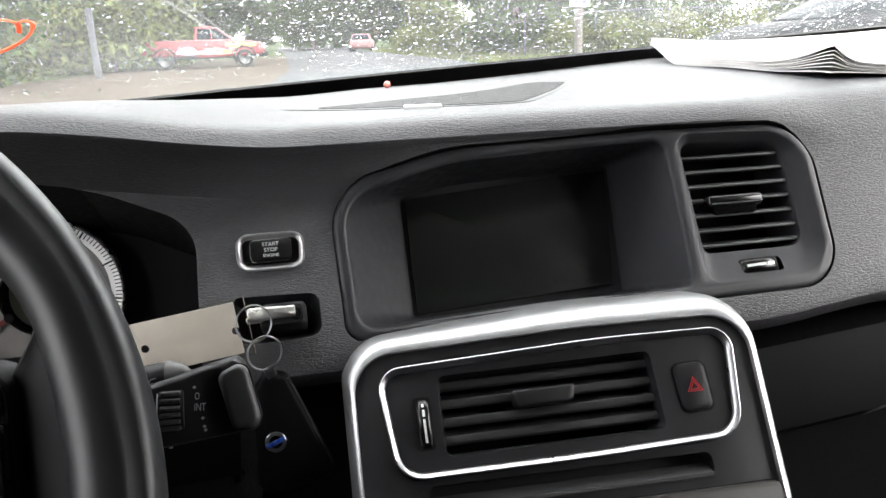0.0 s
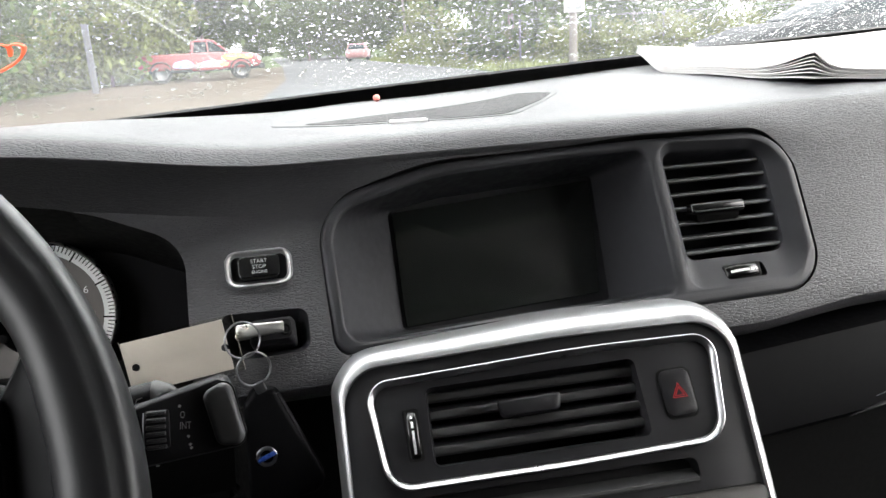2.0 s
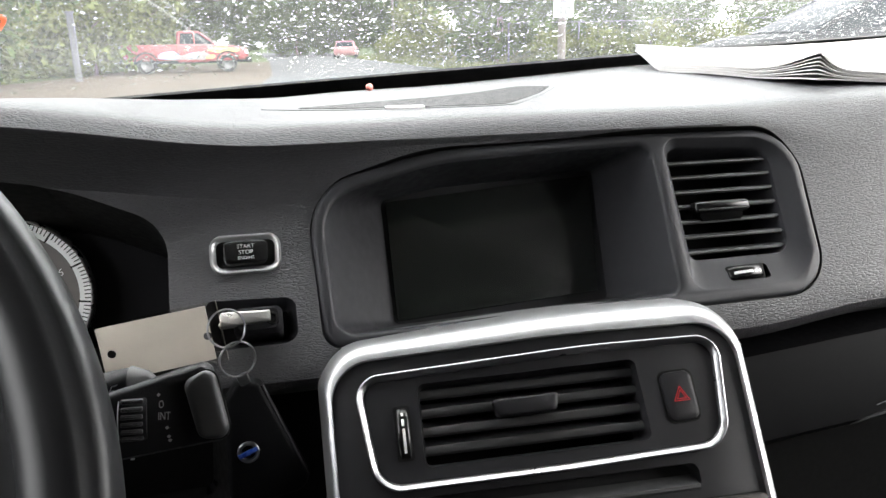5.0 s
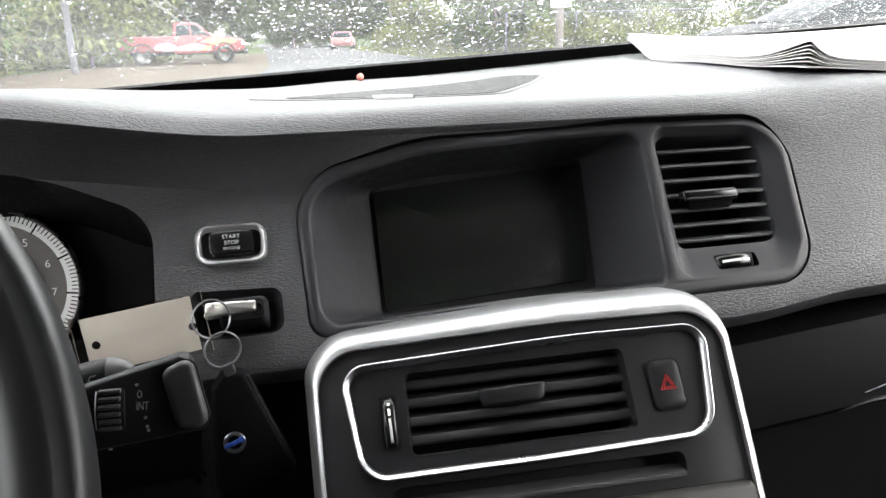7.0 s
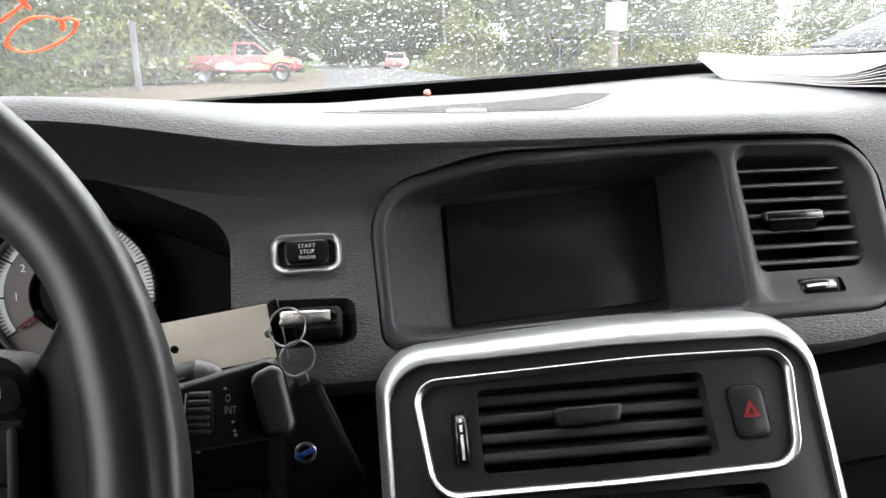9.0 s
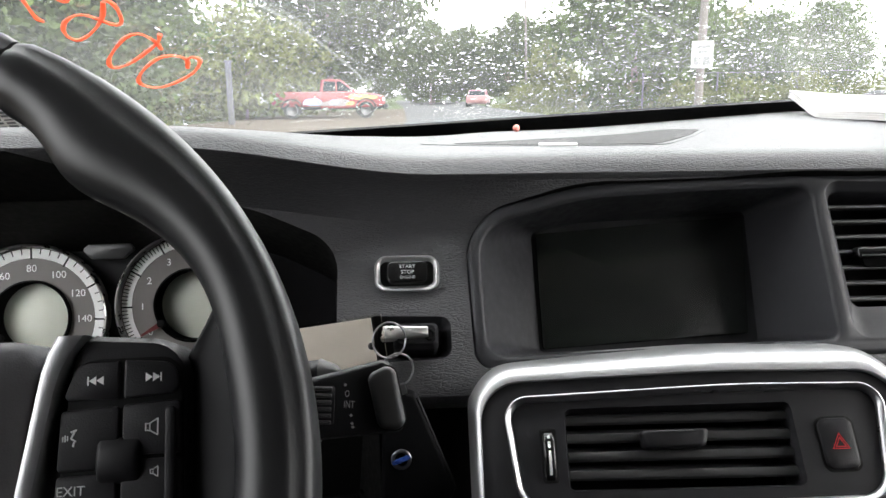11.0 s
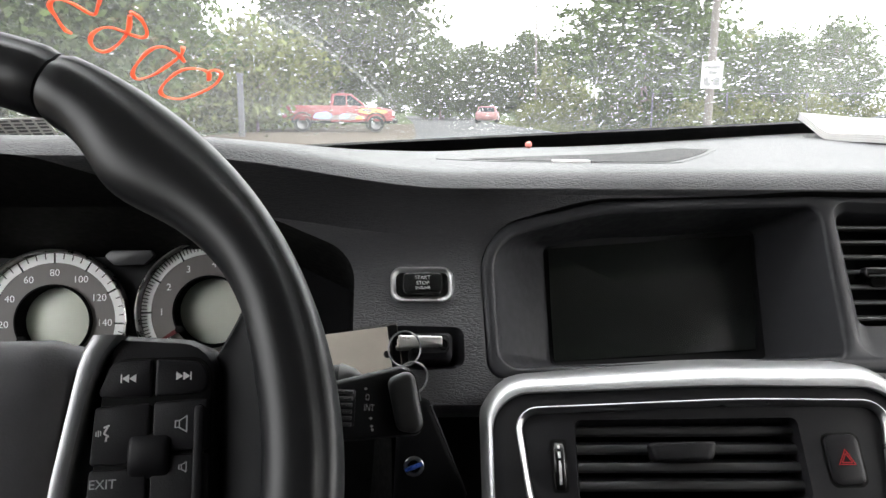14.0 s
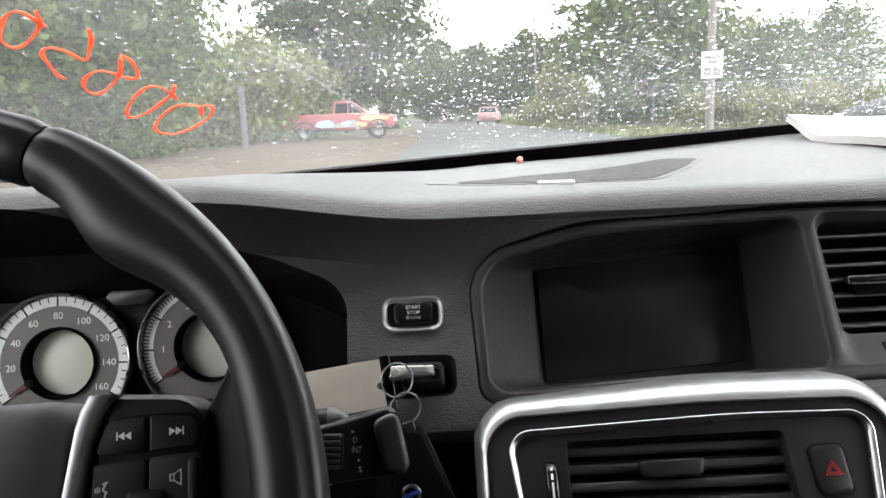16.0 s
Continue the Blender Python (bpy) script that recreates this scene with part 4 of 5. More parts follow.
# ---- dash top: grille, sensor label, bead, magazine ----
def top_z(x, y):
    """Height of the padded top at a place."""
    sec = dash_section(x)
    for a, b in zip(sec[:9], sec[1:10]):
        if b.y <= y <= a.y:
            return a.z + (b.z - a.z) * (y - a.y) / (b.y - a.y)
    return sec[0].z


def draped(outline, lift, mat, name, label, parent, cell=0.012):
    """A thin plate lying on the padded top, bent to its curve."""
    bm = bmesh.new()
    bm.faces.new([bm.verts.new((x, y, 0)) for x, y in outline])
    xs_, ys_ = [p[0] for p in outline], [p[1] for p in outline]
    for lo, hi, axis in ((min(xs_), max(xs_), (1, 0, 0)), (min(ys_), max(ys_), (0, 1, 0))):
        k = int((hi - lo) / cell)
        for i in range(1, k + 1):
            q = lo + (hi - lo) * i / (k + 1)
            bmesh.ops.bisect_plane(bm, geom=bm.verts[:] + bm.edges[:] + bm.faces[:], plane_co=(q * axis[0], q * axis[1], 0), plane_no=axis)
    low = bmesh.ops.extrude_face_region(bm, geom=bm.faces[:])
    down = {v for v in low["geom"] if isinstance(v, bmesh.types.BMVert)}
    for v in bm.verts:
        v.co.z = top_z(v.co.x, v.co.y) + (-0.003 if v in down else lift)
    return part(name, bm, mat, parent, label, smooth=20)


def dotted(m, pitch, size):
    """Rows of small dark holes over a material."""
    n, l = m.node_tree.nodes, m.node_tree.links
    b = n["Principled BSDF"]
    co, sep = n.new("ShaderNodeTexCoord"), n.new("ShaderNodeSeparateXYZ")
    l.new(co.outputs["Object"], sep.inputs[0])
    waves = []
    for ax in ("X", "Y"):
        mul, sine = n.new("ShaderNodeMath"), n.new("ShaderNodeMath")
        mul.operation, mul.inputs[1].default_value = "MULTIPLY", 2 * math.pi / pitch
        sine.operation = "SINE"
        l.new(sep.outputs[ax], mul.inputs[0])
        l.new(mul.outputs[0], sine.inputs[0])
        waves.append(sine.outputs[0])
    pr, ra, sc = n.new("ShaderNodeMath"), n.new("ShaderNodeMapRange"), n.new("ShaderNodeVectorMath")
    pr.operation = "MULTIPLY"
    l.new(waves[0], pr.inputs[0])
    l.new(waves[1], pr.inputs[1])
    ra.inputs["From Min"].default_value, ra.inputs["From Max"].default_value = size - 0.15, size + 0.15
    ra.inputs["To Min"].default_value, ra.inputs["To Max"].default_value = 1.0, 0.05
    l.new(pr.outputs[0], ra.inputs["Value"])
    sc.operation = "SCALE"
    l.new(b.inputs["Base Color"].links[0].from_socket, sc.inputs[0])
    l.new(ra.outputs[0], sc.inputs["Scale"])
    l.new(sc.outputs[0], b.inputs["Base Color"])
    sp = n.new("ShaderNodeMath")
    sp.operation, sp.inputs[1].default_value = "MULTIPLY", b.inputs["Specular IOR Level"].default_value
    l.new(ra.outputs[0], sp.inputs[0])
    l.new(sp.outputs[0], b.inputs["Specular IOR Level"])


M["mesh_cloth"] = material("perforated_grille", (0.030, 0.030, 0.031), 0.60, spec=0.40, vary=0.1, scale=200)
dotted(M["mesh_cloth"], 0.0036, -0.02)
M["grille_frame"] = material("grille_frame_plastic", (0.032, 0.032, 0.033), 0.52, spec=0.52, vary=0.1, scale=200)


def arc(pts, n=5):
    """A smooth open curve through points."""
    out = []
    P = [Vector(p) for p in pts]
    P = [P[0] * 2 - P[1]] + P + [P[-1] * 2 - P[-2]]
    for i in range(1, len(P) - 2):
        for j in range(n):
            t = j / n
            a, b, c, d = P[i - 1], P[i], P[i + 1], P[i + 2]
            out.append(0.5 * ((2 * b) + (c - a) * t + (2 * a - 5 * b + 4 * c - d) * t * t + (3 * b - a - 3 * c + d) * t ** 3))
    return out + [P[-2]]


go = rounded([(-0.205, 0.632), (-0.150, 0.582), (-0.060, 0.556), (-0.012, 0.552), (0.050, 0.638), (0.098, 0.712), (0.070, 0.750), (-0.010, 0.737), (-0.120, 0.692)], [0.01, 0.1, 0.1, 0.03, 0.2, 0.012, 0.02, 0.3, 0.3], 4)
grille = draped(go, 0.0005, M["grille_frame"], "speaker_grille", "low centre speaker grille", dash)
gi = rounded([(-0.180, 0.622), (-0.140, 0.589), (-0.058, 0.563), (-0.016, 0.560), (0.046, 0.640), (0.090, 0.710), (0.064, 0.740), (0.030, 0.712), (-0.040, 0.664)], [0.008, 0.08, 0.1, 0.02, 0.2, 0.01, 0.012, 0.06, 0.2], 4)
draped(gi, 0.0009, M["mesh_cloth"], "perforated_mesh", "perforated black mesh", grille)
draped([(-0.112, 0.562), (-0.083, 0.555), (-0.081, 0.568), (-0.109, 0.576)], 0.0020, M["white"], "sensor_label", "small white sensor label", dash)
M["pink"] = material("pink_plastic_bead", (0.62, 0.20, 0.17), 0.4, vary=0.1, scale=200)
bead_bm = bmesh.new()
bmesh.ops.create_icosphere(bead_bm, subdivisions=3, radius=0.0042)
for v in bead_bm.verts:
    v.co *= 1 + 0.06 * noise.noise(v.co * 400)
tagged(part("pink_bead", bead_bm, M["pink"], None, at=pose(-0.066, 0.858, top_z(-0.066, 0.858) + 0.0040)), "small pink plastic bead near the windscreen edge", "bead")

magazine = thing("magazine", pose(0.27, 0.56, top_z(0.27, 0.60)), "open white newsprint magazine lying on the dashboard top", "magazine")


def leaf_point(a, b, lift):
    """A place on the open spread: a across both pages (1 at the fold), b up the page."""
    A, S, B = Vector((0.257, 0.772)), Vector((0.268, 0.548)), Vector((0.52, 0.480))
    C, T, D = Vector((0.274, 0.862)), Vector((0.62, 0.80)), Vector((0.74, 0.66))
    lo = A.lerp(S, a) if a <= 1 else S.lerp(B, a - 1)
    hi = C.lerp(T, a) if a <= 1 else T.lerp(D, a - 1)
    p = lo.lerp(hi, b)
    z = top_z(p.x, max(p.y, 0.50)) + 0.0045 + lift + 0.006 * math.exp(-((a - 0.98) / 0.24) ** 2) * (1 - 0.6 * b)
    z += 0.015 * min(max((lift + 0.0042) / 0.0072, 0), 1) ** 0.8 * math.exp(-abs((a - 1.0) / (0.17 if a < 1 else 0.045)) ** 1.3) * (1 - 0.55 * b)
    z += 0.007 * max(0.0, 1 - a / 0.30) ** 1.6 * step(0.15, 1.0, b)
    z += 0.0010 * math.sin(a * 7.0 + b * 2.0) * (0.4 + b) + 0.0025 * math.sin(a * 3.1) ** 2 + 0.012 * b * (1 - step(1.0, 1.5, a))
    return Vector((p.x - 0.27, p.y - 0.56, z - top_z(0.27, 0.60)))


def page(lift, cut):
    bm = bmesh.new()
    n, k = 120, 12
    rows = [[leaf_point(cut + (2 - 2 * cut) * i / n, cut + (1 - cut) * j / k, lift) for j in range(k + 1)] for i in range(n + 1)]
    up = [[bm.verts.new(p) for p in r] for r in rows]
    dn = [[bm.verts.new(p - Vector((0, 0, 0.0011))) for p in r] for r in rows]
    for i in range(n):
        for j in range(k):
            bm.faces.new((up[i][j], up[i + 1][j], up[i + 1][j + 1], up[i][j + 1]))
            bm.faces.new((dn[i][j], dn[i][j + 1], dn[i + 1][j + 1], dn[i + 1][j]))
    for r0, r1 in ((up[0], dn[0]), (dn[-1], up[-1]), ([r[0] for r in dn], [r[0] for r in up]), ([r[-1] for r in up], [r[-1] for r in dn])):
        for j in range(len(r0) - 1):
            bm.faces.new((r0[j], r0[j + 1], r1[j + 1], r1[j]))
    return bm


for i, (lift, cut) in enumerate(((-0.0042, 0.0), (-0.0030, 0.004), (-0.0019, 0.001), (-0.0007, 0.006), (0.0004, 0.002), (0.0016, 0.007), (0.0030, 0.003))):
    part("page", page(lift, cut), M["paper"], magazine, smooth=60)
for j in range(9):
    b0 = 0.16 + 0.085 * j
    for a0, a1 in ((0.18, 0.48), (0.54, 0.84), (1.14, 1.46), (1.52, 1.84)):
        if (j * 7 + int(a0 * 10)) % 5:
            lp = [[leaf_point(a0 + (a1 - a0) * i / 6, b, 0.0031 + w) for b, w in ((b0, 0), (b0, 0.00025), (b0 + 0.03, 0.00025), (b0 + 0.03, 0))] for i in range(7)]
            part("printed_line", loft(lp, True, True), M["ink"], magazine, smooth=0)

# ---- windscreen ----
def pane_point(x, s, w=0.0):
    """A point of the windscreen: x across, s up the slope (0 at the cowl), w outwards."""
    y0 = 0.945 - 0.10 * x * x
    return Vector((x, y0 - 0.848 * s + 0.53 * w, 1.085 + 0.04 * x * (1 - s) + 0.53 * s + 0.848 * w))


M["glass"] = glassy("windscreen_glass", (0.97, 0.99, 0.98), 0.0, 1.13)
gn, gl = M["glass"].node_tree.nodes, M["glass"].node_tree.links
# patchy pale translucency in the glass paints haze over the view outside
veil, haze_noise, amount = gn.new("ShaderNodeBsdfTranslucent"), gn.new("ShaderNodeTexNoise"), gn.new("ShaderNodeMapRange")
veil.inputs["Color"].default_value = (0.85, 0.87, 0.88, 1)
haze_noise.inputs["Scale"].default_value, haze_noise.inputs["Detail"].default_value = 5.0, 6
amount.inputs["From Min"].default_value, amount.inputs["From Max"].default_value = 0.35, 0.75
amount.inputs["To Min"].default_value, amount.inputs["To Max"].default_value = 0.013, 0.033
gmix = gn.new("ShaderNodeMixShader")
gl.new(haze_noise.outputs["Fac"], amount.inputs["Value"])
gl.new(amount.outputs[0], gmix.inputs[0])
gl.new(gn["Principled BSDF"].outputs[0], gmix.inputs[1])
gl.new(veil.outputs[0], gmix.inputs[2])
gl.new(gmix.outputs[0], gn["Material Output"].inputs["Surface"])
M["frit"] = material("black_frit", (0.006, 0.006, 0.006), 0.4, vary=0.1, scale=100)


def pane_strip(s0, s1, w0, w1, n, x0=-0.72, x1=0.72, k=24, rise=0.0):
    loops = []
    for i in range(k + 1):
        x = x0 + (x1 - x0) * i / k
        lo = [s0 + (s1 + rise * x - s0) * j / n for j in range(n + 1)]
        loops.append([pane_point(x, s, w0) for s in lo] + [pane_point(x, s, w1) for s in reversed(lo)])
    return loft(loops, True, True)


pane = tagged(part("window_1", pane_strip(0.0, 0.66, 0.0, 0.005, 10), M["glass"], None), "rain-spotted laminated windscreen", "windscreen", kind="structure")
pane.visible_shadow = False
tagged(part("trim", pane_strip(-0.01, 0.0512, -0.004, -0.001, 3, rise=0.026), M["frit"], None), "black band along the foot of the windscreen", "trim", kind="structure")

# rain on the outside of the glass
M["water"] = glassy("rain_water", (1, 1, 1), 0.0, 1.33)


def rain():
    rnd = random.Random(4)
    verts, faces = [], []
    made = 0
    while made < 11500:
        x, s = rnd.uniform(-0.70, 0.70), rnd.uniform(0.055, 0.62)
        dens = 0.45 + 0.55 * noise.noise(Vector((x * 5, s * 7, 0.3))) + 0.22 * step(0.0, 0.3, x)
        if rnd.random() > dens + 0.25:
            continue
        r = min(0.0007 + rnd.expovariate(1 / 0.00055), 0.0032)
        ry = r * rnd.uniform(0.55, 0.95)
        h = ry * rnd.uniform(0.15, 0.30)
        base = len(verts)
        ph = rnd.uniform(0, 6.28)
        K = 10
        for q, hh in ((1.0, 0.0), (0.90, 0.32), (0.60, 0.74)):
            for j in range(K):
                a = 2 * math.pi * j / K
                wob = 1 + 0.14 * math.sin(2 * a + ph) + 0.07 * math.sin(3 * a + 2 * ph)
                verts.append(pane_point(x + r * q * wob * math.cos(a), s + ry * q * wob * math.sin(a), 0.00505 + h * hh))
        verts.append(pane_point(x, s - 0.1 * ry, 0.00505 + h))
        for k in range(2):
            for j in range(K):
                faces.append((base + k * K + j, base + k * K + (j + 1) % K, base + (k + 1) * K + (j + 1) % K, base + (k + 1) * K + j))
        for j in range(K):
            faces.append((base + 2 * K + j, base + 2 * K + (j + 1) % K, base + 3 * K))
        faces.append(tuple(base + j for j in reversed(range(K))))
        made += 1
    me = bpy.data.meshes.new("raindrops")
    me.from_pydata(verts, [], faces)
    me.flip_normals()
    me.materials.append(M["water"])
    me.shade_smooth()
    me.set_sharp_from_angle(angle=radians(60))
    ob = new("raindrops", me)
    ob.visible_shadow = False
    return tagged(ob, "clear raindrops scattered over the windscreen", "raindrops", kind="stuff")


rain()

# wiper smears
M["smear"] = bpy.data.materials.new("greasy_smear")
M["smear"].use_nodes = True
sn, sl = M["smear"].node_tree.nodes, M["smear"].node_tree.links
st, stt, sm = sn.new("ShaderNodeBsdfTranslucent"), sn.new("ShaderNodeBsdfTransparent"), sn.new("ShaderNodeMixShader")
sno = sn.new("ShaderNodeTexNoise")
sno.inputs["Scale"].default_value = 60
smr = sn.new("ShaderNodeMapRange")
smr.inputs["To Min"].default_value, smr.inputs["To Max"].default_value = 0.01, 0.10
sl.new(sno.outputs["Fac"], smr.inputs["Value"])
sl.new(smr.outputs[0], sm.inputs[0])
sl.new(stt.outputs[0], sm.inputs[1])
sl.new(st.outputs[0], sm.inputs[2])
sl.new(sm.outputs[0], sn["Material Output"].inputs["Surface"])
smears = thing("wiper_smear", Matrix.Identity(4), "thin pale wiper smears on the wet windscreen", "smear")
for path, wd in (([(-0.343, 0.278), (-0.312, 0.249), (-0.281, 0.212), (-0.252, 0.170), (-0.228, 0.124)], 0.0007),
                 ([(-0.351, 0.276), (-0.318, 0.244), (-0.288, 0.206), (-0.260, 0.165), (-0.236, 0.122)], 0.0012),
                 ([(0.036, 0.239), (0.070, 0.221), (0.105, 0.199)], 0.0007), ([(0.101, 0.264), (0.140, 0.240), (0.174, 0.213)], 0.0006),
                 ([(0.012, 0.250), (0.045, 0.233), (0.074, 0.214)], 0.0006)):
    c = arc(path, 6)
    part("streak", loft([[pane_point(p.x - wd, p.y - wd, 0.0052), pane_point(p.x + wd, p.y + wd, 0.0052), pane_point(p.x + wd, p.y + wd, 0.0054), pane_point(p.x - wd, p.y - wd, 0.0054)] for p in c], True, True), M["smear"], smears, smooth=0)

# grease-pencil number on the glass
M["orange"] = material("orange_marker", (0.90, 0.20, 0.09), 0.6, vary=0.25, scale=350)
on_, ol_ = M["orange"].node_tree.nodes, M["orange"].node_tree.links
wax, thin = on_.new("ShaderNodeBsdfTranslucent"), on_.new("ShaderNodeMixShader")
wax.inputs["Color"].default_value = (1.0, 0.38, 0.24, 1)
thin.inputs[0].default_value = 0.45
ol_.new(on_["Principled BSDF"].outputs[0], thin.inputs[1])
ol_.new(wax.outputs[0], thin.inputs[2])
ol_.new(thin.outputs[0], on_["Material Output"].inputs["Surface"])
number = thing("windscreen_number", Matrix.Identity(4), "hand-written orange marker number on the windscreen", "writing")
for strokes in (
    [(-0.511, 0.323), (-0.521, 0.340), (-0.530, 0.341), (-0.541, 0.330), (-0.551, 0.311), (-0.548, 0.299), (-0.537, 0.301), (-0.523, 0.314), (-0.513, 0.328), (-0.511, 0.342)],
    [(-0.523, 0.252), (-0.527, 0.257), (-0.528, 0.273), (-0.528, 0.288), (-0.520, 0.296), (-0.509, 0.291), (-0.497, 0.277), (-0.489, 0.289), (-0.481, 0.306), (-0.480, 0.317)],
    [(-0.465, 0.281), (-0.459, 0.271), (-0.459, 0.252), (-0.467, 0.246), (-0.488, 0.260), (-0.503, 0.254), (-0.511, 0.241), (-0.510, 0.229), (-0.502, 0.226), (-0.488, 0.237), (-0.474, 0.256), (-0.467, 0.276)],
    [(-0.436, 0.209), (-0.439, 0.221), (-0.449, 0.232), (-0.462, 0.228), (-0.477, 0.211), (-0.488, 0.193), (-0.487, 0.182), (-0.472, 0.187), (-0.454, 0.202), (-0.437, 0.219), (-0.432, 0.231)],
    [(-0.419, 0.178), (-0.417, 0.191), (-0.427, 0.198), (-0.442, 0.195), (-0.459, 0.179), (-0.470, 0.161), (-0.467, 0.150), (-0.453, 0.146), (-0.432, 0.156), (-0.414, 0.171), (-0.405, 0.188), (-0.410, 0.195), (-0.418, 0.191)],
):
    c = arc(strokes, 7)
    part("digit", tube([pane_point(p.x, p.y, -0.0009) for p in c], [0.0020 * (1 + 0.25 * math.sin(i * 0.37)) for i in range(len(c))], 8, flat=0.6), M["orange"], number)

# inspection sticker at the corner
M["sticker"] = material("grey_printed_sticker", (0.55, 0.54, 0.50), 0.6, vary=0.1, scale=200)
M["sticker_ink"] = material("dark_sticker_ink", (0.09, 0.09, 0.09), 0.6, vary=0.2, scale=900)
sticker = tagged(part("inspection_sticker", pane_strip(0.075, 0.118, -0.0012, -0.0006, 2, -0.69, -0.595, 6), M["sticker"], None), "grey printed inspection sticker inside the windscreen corner", "sticker")
for j in range(6):
    for i in range(8):
        x0 = -0.687 + 0.0115 * i
        part("printed_bar", pane_strip(0.0785 + 0.0066 * j, 0.0785 + 0.0066 * j + (0.0035 if (i + j) % 3 else 0.0022), -0.0016, -0.0012, 1, x0, x0 + 0.0085, 1), M["sticker_ink"], sticker, smooth=0)

# ---- car shell ----
M["headliner"] = material("grey_headliner", (0.56, 0.555, 0.53), 0.9, vary=0.05, scale=100, bump=0.0005, bump_scale=300)
M["door_trim"] = material("dark_door_trim", (0.035, 0.035, 0.036), 0.6, vary=0.1, scale=100)


def shell(name, bm, mat, label):
    return tagged(part(name, bm, mat, None), label, "car interior", kind="structure")


# unseen roof, shaped for the shade and bounce it gives the dash
roof_bm = loft([[Vector((x, y, z)) for y, z in ((0.40, 1.438), (0.385, 1.434), (0.10, 1.445), (-0.45, 1.470), (-0.95, 1.450), (-0.95, 1.480), (-0.45, 1.505), (0.10, 1.490), (0.30, 1.475), (0.40, 1.455))] for x in (-0.64, -0.3, 0.3, 0.64)], True, True)
shell("ceiling", roof_bm, M["headliner"], "grey headliner over the seats")
for s, nm in ((-1, "wall_west"), (1, "wall_east")):
    bm = bmesh.new()
    box(bm, min(s * 0.745, s * 0.80), max(s * 0.745, s * 0.80), -0.95, 0.98, 0.20, 1.0 if s < 0 else 0.95)
    # unseen panel closing the side behind the window, sized to cut side light
    loft([[Vector((s * x, y, z)) for x, z in ((0.79, 0.94), (0.75, 0.94), (0.64, 1.45), (0.68, 1.49))] for y in (-0.95, -0.12 if s < 0 else -0.32)], True, True, bm)
    # unseen rail below the roof edge, keeps sky off the vent side
    loft([[Vector((s * x, y, z)) for x, z in ((0.69, 1.36), (0.655, 1.36), (0.60, 1.445), (0.66, 1.48))] for y in (-0.95, 0.36)], True, True, bm)
    loft([[Vector((s * (x + dx), y + dy, z)) for dx, dy in ((-0.03, -0.03), (0.03, -0.03), (0.03, 0.05), (-0.03, 0.05))] for x, y, z in ((0.735, 0.90, 1.00), (0.725, 0.72, 1.20), (0.69, 0.48, 1.40), (0.668, 0.36, 1.45))], True, True, bm)
    loft([[Vector((s * (x + dx), y + dy, z)) for dx, dy in ((-0.02, -0.06), (0.03, -0.06), (0.03, 0.06), (-0.02, 0.06))] for x, y, z in ((0.76, -0.42, 1.00), (0.655, -0.45, 1.47))], True, True, bm)
    shell(nm, bm, M["door_trim"], "dark door trim with unseen panels added to block side light")
# added where a rear window would be, to hold back light
shell("wall_south", box(bmesh.new(), -0.78, 0.78, -1.0, -0.95, 0.2, 1.45), M["door_trim"], "unseen dark wall added behind the cabin to block rear light")
shell("wall_north", box(bmesh.new(), -0.78, 0.78, 0.93, 0.98, 0.2, 1.07), M["dark"], "black bulkhead under the windscreen")
shell("floor", box(bmesh.new(), -0.78, 0.78, -0.95, 0.98, 0.18, 0.20), M["dark"], "black carpeted cabin floor")

# ---- outside ----
M["asphalt"] = material("wet_asphalt", (0.050, 0.051, 0.053), 0.8, spec=0.12, vary=0.2, scale=3, bump=0.004, bump_scale=90)
M["dirt"] = material("tan_gravel", (0.074, 0.061, 0.048), 0.95, spec=0.08, vary=0.2, scale=2, bump=0.01, bump_scale=40)
M["grass"] = material("rough_grass", (0.040, 0.055, 0.020), 0.9, spec=0.1, vary=0.35, scale=2, bump=0.02, bump_scale=20)


def sheet(name, outline, z, mat, label):
    bm = bmesh.new()
    bm.faces.new([bm.verts.new((x, y, z)) for x, y in outline])
    return tagged(part(name, bm, mat, None, smooth=0), label, "ground", kind="structure")


sheet("ground", [(-400, -400), (400, -400), (400, 600), (-400, 600)], 0.0, M["grass"], "rough grass reaching the horizon")
sheet("road", [(-6, -60), (9, -60), (8.2, 14), (9.0, 28), (10.5, 60), (16, 120), (6, 120), (3.6, 60), (1.6, 30), (-6, 6)], 0.008, M["asphalt"], "grey wet asphalt road")
sheet("gravel_lot", [(-16, -20), (-4, -20), (-1.0, 8), (1.8, 30), (3.4, 56), (-3, 50), (-6, 33), (-8.5, 24), (-16, 10)], 0.016, M["dirt"], "tan gravel lot beside the road")


